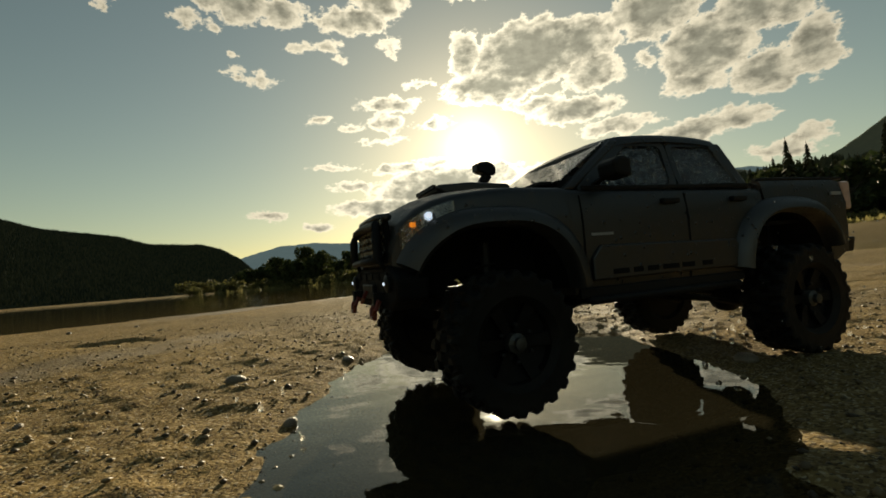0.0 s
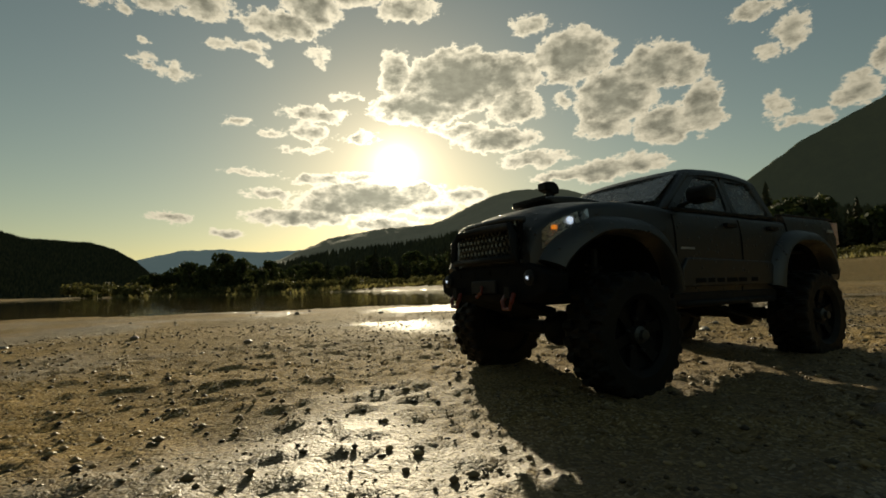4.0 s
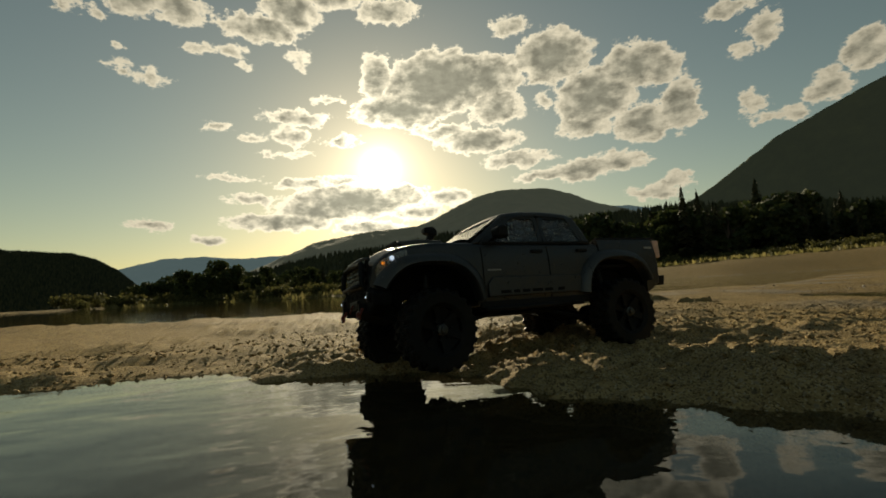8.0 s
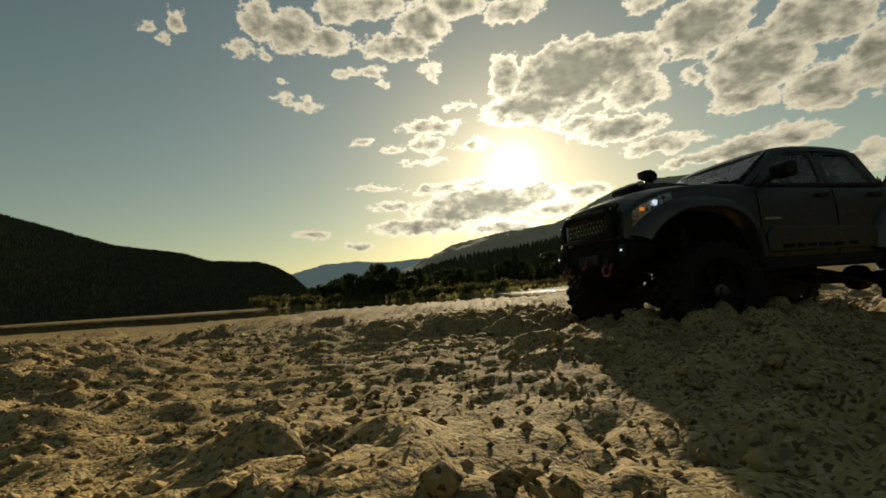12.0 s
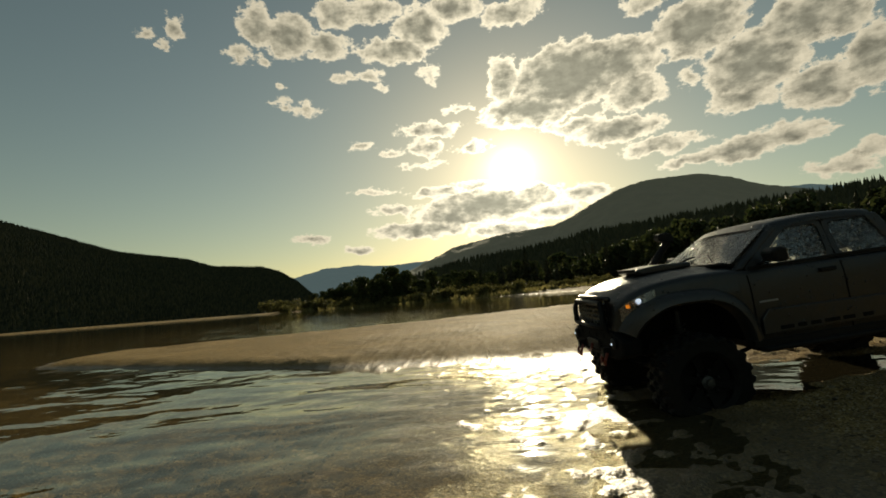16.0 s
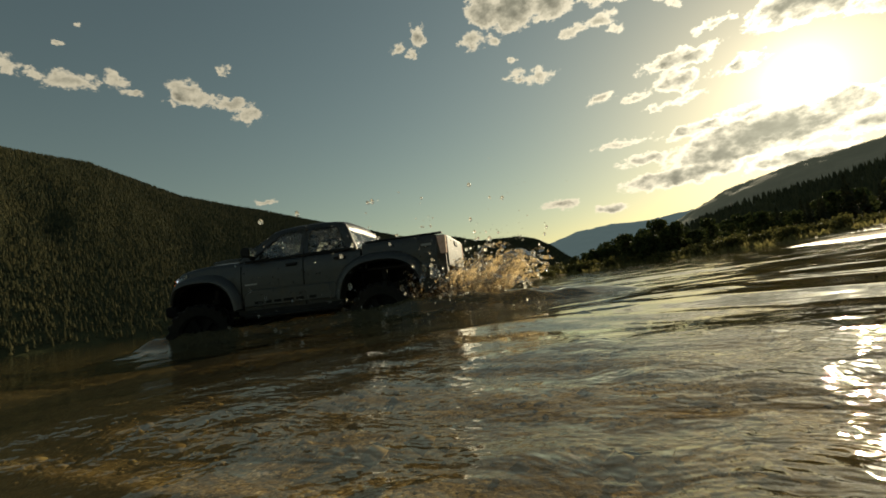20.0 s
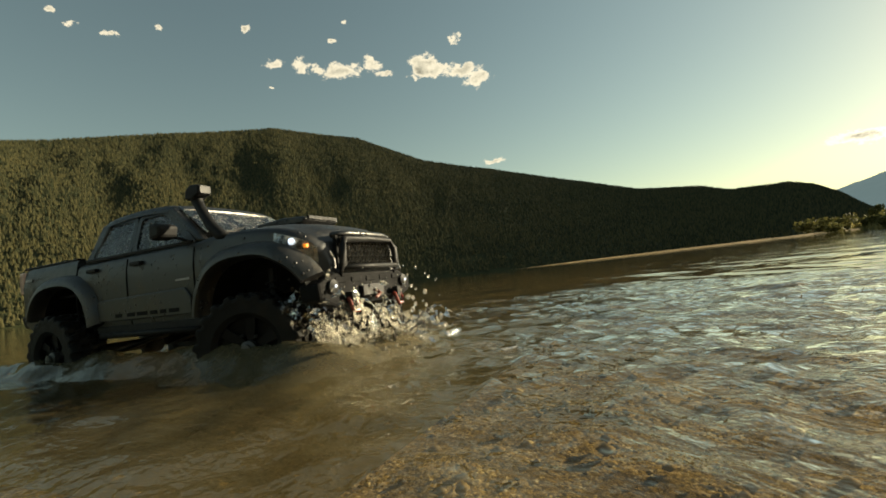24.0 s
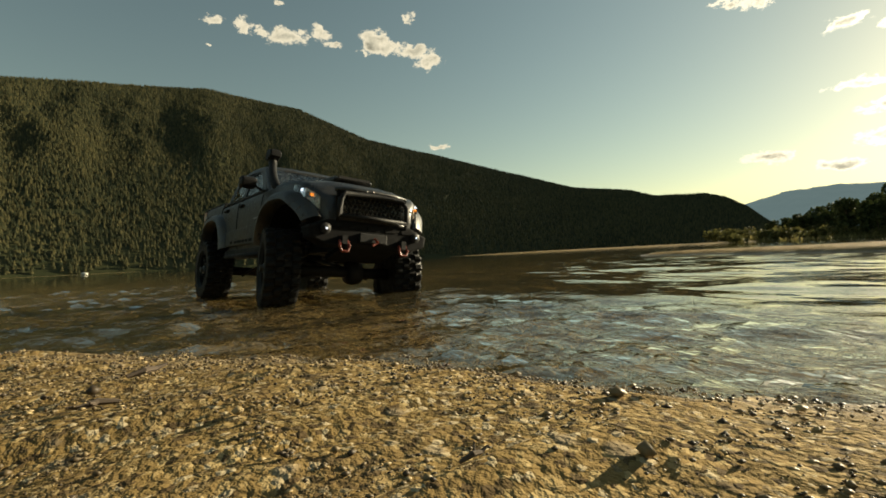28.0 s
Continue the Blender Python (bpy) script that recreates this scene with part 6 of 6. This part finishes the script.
# ---- spray ----


def spray_mesh(seed, count, spread, height, drop, strands=0, lean=0.0, mat=None):
    """Drops and torn sheets of water thrown up as a fan from the origin."""
    rnd = random.Random(seed)
    verts, faces = [], []
    shape = [(1, 0, 0), (0, 1, 0), (-1, 0, 0), (0, -1, 0), (0, 0, 1), (0, 0, -1), (.6, .6, .6), (-.6, .6, .6), (-.6, -.6, .6), (.6, -.6, .6), (.6, .6, -.6), (-.6, .6, -.6), (-.6, -.6, -.6), (.6, -.6, -.6)]
    fcs = [(4, 6, 7), (4, 7, 8), (4, 8, 9), (4, 9, 6), (5, 11, 10), (5, 12, 11), (5, 13, 12), (5, 10, 13), (0, 6, 9, 13), (0, 13, 10, 6), (1, 7, 6, 10), (1, 10, 11, 7), (2, 8, 7, 11), (2, 11, 12, 8), (3, 9, 8, 12), (3, 12, 13, 9)]
    for i in range(count):
        u = rnd.random()
        a = rnd.uniform(0, 2 * math.pi)
        r = spread * (0.15 + rnd.random() ** 0.8)
        z = height * 1.2 * rnd.random() ** 2.6
        p = Vector((r * math.cos(a) + lean * z, r * math.sin(a) * 0.8, z))
        s = drop * (0.35 + 1.5 * rnd.random() ** 4)
        b = len(verts)
        stretch = rnd.uniform(1.0, 1.6)
        verts += [(p.x + q[0] * s, p.y + q[1] * s, p.z + q[2] * s * stretch) for q in shape]
        faces += [tuple(b + k for k in f) for f in fcs]
    beads = len(faces)
    # ragged sheets of water, torn towards their rims into threads
    fine = 1.0 if spread < 0.1 else 1.5
    for i in range(strands):
        a0, wide = rnd.uniform(0, 2 * math.pi), rnd.uniform(0.7, 1.5)
        r0, top, fan = spread * rnd.uniform(0.25, 0.6), height * rnd.uniform(0.45, 0.95), spread * rnd.uniform(0.5, 0.9)
        U, V = np.meshgrid(np.linspace(0, 1, int(44 * fine)), np.linspace(0, 1, int(34 * fine)), indexing="ij")
        k = 7.1 * i + seed
        wave = fbm(U * 4 + k, V * 3 + k, 4) - 0.5
        A = a0 + wide * (U - 0.5) * (0.6 + 0.8 * V) + 0.5 * wave
        R = r0 + fan * V ** 1.4 + spread * 0.5 * wave
        Z = top * np.sin(V * rnd.uniform(1.6, 2.5)) * (1 - 0.7 * np.abs(U - 0.5) ** 1.5 * 2) + height * 0.30 * (fbm(U * 12 + k, V * 10, 3) - 0.5)
        hole = 0.40 * fbm(U * 5 + k, V * 4 - k, 3, 0.6) + 0.60 * fbm(U * 21 * fine + k, V * 17 * fine - k, 2, 0.6)
        b = len(verts)
        X = R * np.cos(A) + lean * Z
        verts += np.stack([X, R * np.sin(A) * 0.8, Z], -1).reshape(-1, 3).tolist()
        n, m = U.shape
        p, q = np.nonzero((hole > 0.46 + 0.15 * V)[:-1, :-1])
        cell = b + p * m + q
        faces += np.stack([cell, cell + m, cell + m + 1, cell + 1], -1).tolist()
    me = mesh_from("spray", verts, faces, mat or SPRAY, True)
    me.materials.append(DROP)
    me.polygons.foreach_set("material_index", [1] * beads + [0] * (len(faces) - beads))
    return me


# time of the crest, ahead and left of the truck's middle, kind of spray, height above the water
FIRST_FILM = (
    (0.0, -0.22, 0.08, 'fine', 0.02), (0.3, 0.22, -0.05, 'fine', 0.06), (1.0, -0.22, 0.08, 'fine', 0.0), (1.0, 0.0, 0.05, 'thin', 0.0),
)
EAST_PUDDLE = (
    (5.5, 0.24, -0.06, 'fine', 0.06), (5.5, 0.24, 0.0, 'drops', 0.04), (5.5, 0.30, -0.06, 'rain', 0.02), (5.5, 0.20, 0.10, 'rain', 0.0), (5.5, 0.16, 0.12, 'thin', 0.0), (5.5, 0.23, -0.10, 'wall', 0.05), (5.7, 0.14, 0.06, 'wall', 0.09), (6.0, 0.2, 0.1, 'arch', 0.0), (6.0, 0.26, 0.02, 'wall', 0.0), (6.0, -0.05, 0.12, 'wall', 0.0), (6.0, -0.22, 0.08, 'wall', 0.0),
    (6.0, 0.2, -0.1, 'rain', 0.06), (6.0, 0.3, -0.1, 'drops', 0.05), (6.3, -0.26, 0.05, 'fine', 0.03), (7.0, -0.27, 0.02, 'fine', 0.06), (7.0, -0.02, 0.04, 'thin', 0.0), (7.0, -0.34, 0.0, 'rain', 0.05),
)
WEST_PUDDLE = (
    (8.5, 0.22, 0.06, 'big', 0.0), (8.5, 0.24, 0.0, 'drops', 0.04), (8.7, 0.28, -0.08, 'big', 0.02), (8.9, 0.42, -0.15, 'rain', 0.0), (9.0, 0.22, -0.08, 'wall', 0.0), (9.0, 0.18, 0.12, 'wall', 0.0),
    (9.0, 0.33, -0.14, 'wall', 0.0), (9.0, 0.05, 0.13, 'arch', 0.0), (9.0, -0.24, 0.08, 'thin', 0.0), (9.5, 0.1, 0.05, 'fine', 0.0), (10.0, -0.36, -0.02, 'rain', 0.05), (10.0, -0.5, -0.1, 'rain', 0.06),
    (10.0, 0.0, 0.02, 'thin', 0.0), (10.0, -0.4, -0.05, 'drops', 0.05), (12.0, 0.0, 0.1, 'thin', 0.0),
)
INTO_THE_RIVER = (
    (16.4, 0.3, 0.05, 'rain', 0.0), (17.0, 0.36, 0.05, 'rain', 0.02), (17.0, 0.55, 0.02, 'rain', -0.09), (17.0, 0.24, 0.08, 'wall', 0.0), (17.0, -0.02, 0.1, 'thin', 0.0), (17.0, 0.4, 0.08, 'drops', 0.0),
    (17.5, 0.27, 0.02, 'big', 0.0), (17.5, 0.45, 0.05, 'rain', 0.0), (18.0, 0.22, 0.13, 'arch', 0.0), (18.0, 0.29, 0.06, 'wall', 0.0), (18.0, -0.12, 0.12, 'wall', 0.04), (18.0, 0.3, 0.08, 'drops', 0.0),
)
WADING = (
    (18.5, 0.25, 0.05, 'arch', 0.0), (18.5, -0.22, 0.08, 'wall', 0.0), (19.0, 0.21, 0.11, 'arch', 0.0), (19.0, 0.29, 0.05, 'wall', 0.0), (19.0, -0.08, 0.12, 'wall', 0.02), (19.0, -0.3, 0.08, 'arch', 0.0),
    (19.0, -0.42, 0.04, 'wall', 0.0), (19.5, -0.25, 0.08, 'wall', 0.0), (20.0, -0.3, 0.08, 'mud', 0.0), (20.0, -0.1, 0.12, 'thin', 0.0), (20.0, -0.2, 0.1, 'rain', 0.0), (20.5, 0.22, 0.0, 'wall', 0.0),
    (20.5, -0.27, 0.05, 'mud', 0.0),
)
TURNING = (
    (21.0, 0.2, 0.08, 'wall', 0.0), (21.0, -0.28, 0.06, 'mud', 0.0), (21.0, 0.0, 0.12, 'thin', 0.0), (21.5, 0.25, 0.04, 'wall', 0.0), (21.5, -0.27, 0.06, 'mud', 0.0), (21.5, 0.3, -0.05, 'rain', 0.04),
    (21.5, 0.3, -0.02, 'drops', 0.03), (22.0, -0.27, 0.08, 'mud', 0.0), (22.0, 0.05, 0.13, 'thin', 0.0), (22.0, 0.22, 0.1, 'wall', 0.0), (22.0, 0.24, 0.02, 'rain', 0.03),
    (22.0, 0.29, 0.0, 'thin', 0.0), (22.0, 0.16, 0.12, 'arch', 0.0), (22.0, 0.22, 0.04, 'fine', 0.08), (22.0, 0.20, 0.06, 'drops', 0.06), (22.5, 0.26, 0.0, 'wall', 0.0), (22.5, -0.26, 0.05, 'mud', 0.0),
    (22.5, 0.26, 0.02, 'big', 0.0), (22.5, 0.26, 0.06, 'drops', 0.04),
)
BACK_TO_SHORE = (
    (23.2, 0.25, 0.0, 'wall', 0.0), (24.0, 0.24, -0.02, 'wall', 0.0), (24.6, 0.2, -0.09, 'thin', 0.0), (25.0, 0.22, -0.05, 'drip', 0.0), (26.0, 0.24, -0.02, 'drip', 0.0), (26.0, 0.22, -0.12, 'drip', 0.0),
    (26.5, 0.24, 0.0, 'drip', 0.0),
)
BURSTS = FIRST_FILM + EAST_PUDDLE + WEST_PUDDLE + INTO_THE_RIVER + WADING + TURNING + BACK_TO_SHORE
KINDS = {"drops": (60, 0.15, 0.13, 0.0023, 0, 0.0), "fine": (130, 0.13, 0.13, 0.0020, 0, 0.0), "rain": (340, 0.24, 0.15, 0.0018, 0, 0.0), "drip": (260, 0.06, 0.06, 0.0010, 0, 0.0), "thin": (160, 0.07, 0.05, 0.0014, 2, 0.0), "wall": (520, 0.080, 0.070, 0.0016, 8, 0.0), "big": (700, 0.13, 0.13, 0.0020, 9, 0.1), "arch": (620, 0.085, 0.10, 0.0017, 12, 0.25),
         "mud": (620, 0.105, 0.095, 0.0014, 14, -0.2)}


def make_sprays():
    made = []
    for i, (t, ahead, left, kind, lift) in enumerate(BURSTS):
        n, spread, height, drop, strands, lean = KINDS[kind]
        ob = new("water_spray", spray_mesh(100 + i, n, spread, height, drop, strands, lean, MUDSPRAY if kind == "mud" else SPRAY))
        tagged(ob, "clear drops and torn sheets of thrown-up water", "water spray", "spray round the truck", "stuff")
        ob.matrix_basis = pose(0, 0, -3)
        made.append(ob)
    return made


sprays = make_sprays()


def make_wake():
    """Water pushed up round the truck as it wades: a bow wave, two side swells and a trailing wash."""
    X, Y = np.meshgrid(np.linspace(-0.62, 0.40, 120), np.linspace(-0.30, 0.30, 80), indexing="ij")
    half = 0.105 + 0.05 * smooth01(X, 0.0, -0.5)
    ridge_y = np.exp(-((np.abs(Y) - half) / 0.035) ** 2)
    bow = np.exp(-((X - 0.27) / 0.05) ** 2 - (Y / 0.11) ** 2)
    Z = (0.024 * ridge_y * smooth01(X, 0.31, 0.2) * smooth01(X, -0.62, -0.2) + 0.020 * bow) * (0.45 + 1.1 * fbm(X * 14, Y * 14 + 5, 3))
    edge = np.minimum(smooth01(np.abs(Y), 0.28, 0.14), smooth01(np.abs(X + 0.11), 0.50, 0.36))
    Z = Z + 0.010 * (fbm(X * 22, Y * 22, 3) - 0.5) * edge - 0.012 * (1 - edge) - 0.0015
    ob = new("bow_wave", grid_mesh("bow_wave", X, Y, Z, WASH))
    tagged(ob, "brown river water heaped up round the wading truck", "wave", kind="stuff").visible_shadow = False
    return ob


wake = make_wake()

# ---- motion of the truck, its wheels and the spray ----
# seconds, place of the ground between the wheels, heading, pitch, roll
TRUCK = """
0.0 0.163 0.493 0.040 200.6 0.3 -0.9
0.5 -0.242 0.344 0.040 203.6 1.1 -0.8
1.0 -0.644 0.179 0.040 205.8 1.5 -0.8
1.5 -1.048 0.009 0.040 205.3 0.6 -0.5
2.0 -1.458 -0.156 0.040 203.8 -0.2 -0.5
2.5 -1.875 -0.313 0.040 202.4 0.4 -1.5
3.0 -2.297 -0.464 0.040 201.1 1.0 -2.3
3.5 -2.720 -0.610 0.040 200.1 0.6 -1.2
4.0 -3.141 -0.751 0.034 199.3 0.0 0.0
4.5 -3.559 -0.888 0.033 198.8 -0.5 0.0
5.0 -3.973 -1.020 0.034 198.5 1.5 0.2
5.5 -4.385 -1.149 0.014 198.3 8.4 0.6
6.0 -4.795 -1.269 -0.005 198.4 -5.9 0.9
6.5 -5.211 -1.355 0.015 188.7 -5.0 0.2
7.0 -5.635 -1.382 0.040 179.8 0.9 -0.0
7.5 -6.059 -1.398 0.048 184.5 -0.6 3.6
8.0 -6.480 -1.459 0.040 193.5 0.1 4.7
8.5 -6.880 -1.582 0.010 200.8 9.4 -2.5
9.0 -7.241 -1.768 -0.015 216.9 -9.9 2.3
9.5 -7.581 -1.968 0.016 213.6 -8.1 2.2
10.0 -7.923 -2.136 0.040 204.8 0.6 0.0
10.5 -8.271 -2.291 0.050 206.0 3.4 -1.7
11.0 -8.628 -2.456 0.047 207.7 4.6 -2.9
11.5 -9.000 -2.617 0.043 204.6 2.4 -2.1
12.0 -9.394 -2.761 0.040 199.5 0.2 -0.7
12.5 -9.803 -2.887 0.040 193.6 1.2 0.2
13.0 -10.225 -3.004 0.040 189.5 0.9 0.3
13.5 -10.658 -3.110 0.040 187.3 0.0 0.0
14.5 -11.556 -3.289 0.040 187.1 -1.2 -0.6
15.0 -12.021 -3.361 0.040 188.8 1.1 -0.2
15.5 -12.486 -3.422 0.024 187.9 3.2 -1.0
16.0 -12.940 -3.473 0.006 186.8 4.2 -2.0
16.5 -13.381 -3.526 -0.013 188.6 2.9 -2.2
17.0 -13.808 -3.590 -0.029 190.5 0.9 -1.3
17.5 -14.224 -3.656 -0.033 189.1 -0.4 1.9
18.0 -14.636 -3.718 -0.034 188.2 -1.1 4.7
18.5 -15.040 -3.782 -0.037 191.5 0.2 3.7
19.0 -15.436 -3.859 -0.039 196.2 1.4 1.7
19.5 -15.806 -3.953 -0.035 197.4 -0.2 0.8
20.0 -16.130 -4.069 -0.032 204.6 -1.8 0.8
20.5 -16.395 -4.260 -0.040 238.0 -2.0 1.5
21.0 -16.465 -4.500 -0.044 274.5 0.4 4.8
21.5 -16.510 -4.730 -0.027 286.5 -0.5 5.2
22.0 -16.379 -4.966 -0.024 317.9 -0.8 7.3
22.5 -16.211 -5.149 -0.020 354.9 -1.9 13.0
23.0 -16.002 -5.286 -0.020 369.4 -0.5 3.4
23.5 -15.763 -5.353 -0.021 377.0 0.1 -0.6
24.0 -15.515 -5.327 -0.023 397.9 0.3 -0.2
24.5 -15.286 -5.216 -0.025 413.4 0.9 -0.9
25.0 -15.100 -5.033 -0.023 411.5 0.5 0.5
25.5 -14.905 -4.851 -0.022 401.3 -1.1 -0.5
26.0 -14.735 -4.714 -0.023 392.0 0.6 -2.0
26.5 -14.574 -4.621 -0.014 385.2 0.3 -2.4
27.0 -14.488 -4.572 -0.008 379.4 1.6 -5.8
27.5 -14.418 -4.557 -0.007 372.4 0.7 -5.8
28.0 -14.391 -4.552 -0.006 364.7 0.3 -6.0
"""


def motions():
    table = np.array([[float(q) for q in line.split()] for line in TRUCK.strip().splitlines()])
    walk(truck, [(r[0], pose(r[1], r[2], r[3], r[6], r[5], r[4])) for r in table])

    def at(t):
        return [float(np.interp(t, table[:, 0], table[:, k])) for k in range(1, 7)]

    step = 1 / 15
    times = [k * step for k in range(421)]
    track = [at(t) for t in times]
    angle, turns, steer = 0.0, [], []
    for k, p in enumerate(track):
        if k:
            q = track[k - 1]
            angle += math.degrees(math.hypot(p[0] - q[0], p[1] - q[1]) / TYRE)
        turns.append(angle)
        a, b = at(max(0, times[k] - 0.3)), at(min(28, times[k] + 0.3))
        way = max(0.12, math.hypot(b[0] - a[0], b[1] - a[1]))
        turn = math.degrees(math.atan(radians(b[3] - a[3]) / way * 0.324))
        hard = float(smooth01(times[k], 24.0, 24.6) * (1 - smooth01(times[k], 26.6, 27.6)))     # full lock on the way back to the shore
        steer.append(max(-26, min(24, turn * (1 - hard) - 15 * hard)))
    for w, (x, s) in zip(wheels, ((AXLE, 1), (AXLE, -1), (-AXLE, 1), (-AXLE, -1))):
        walk(w, [(t, pose(x, s * TRACK, HUB, 0, turns[k], steer[k] if x > 0 else 0)) for k, t in enumerate(times)])

    rows = []
    for k in range(0, 421, 5):
        p = track[k]
        deep = float(smooth01(times[k], 16.4, 18.0) * (1 - 0.75 * smooth01(times[k], 22.5, 25.0)) * (1 - smooth01(times[k], 26.2, 27.0)))
        rows.append((times[k], pose(p[0], p[1], -0.2 + 0.2 * min(1.0, deep * 3) + 0.002 - 0.012 * (1 - deep), 0, 0, p[3])))
    walk(wake, rows)

    for ob, (t, ahead, left, kind, lift) in zip(sprays, BURSTS):
        p = at(t)
        h = radians(p[3])
        a, b = at(max(0, t - 0.1)), at(min(28, t + 0.1))
        v = (Vector((b[0], b[1], 0)) - Vector((a[0], a[1], 0))) / 0.2 * 0.6
        x, y = p[0] + ahead * math.cos(h) - left * math.sin(h), p[1] + ahead * math.sin(h) + left * math.cos(h)
        level = 0.0 if p[0] < -13.0 else 0.015
        rise = KINDS[kind][2]
        pts = []
        for dt, dz in ((-0.40, -0.45), (-0.30, -0.20), (-0.20, -0.07), (-0.10, -0.015), (0.0, 0.0), (0.10, -0.015), (0.20, -0.07), (0.30, -0.20), (0.40, -0.45)):
            q = t + dt
            if -0.001 < q < 28.001:
                pts.append((q, pose(x + v.x * dt, y + v.y * dt, level + lift + dz * (0.8 + rise), 0, 0, p[3])))
        if pts[0][0] > 0.05:
            pts.insert(0, (0.0, pts[0][1]))
        if pts[-1][0] < 27.95:
            pts.append((28.0, pts[-1][1]))
        walk(ob, pts)


motions()
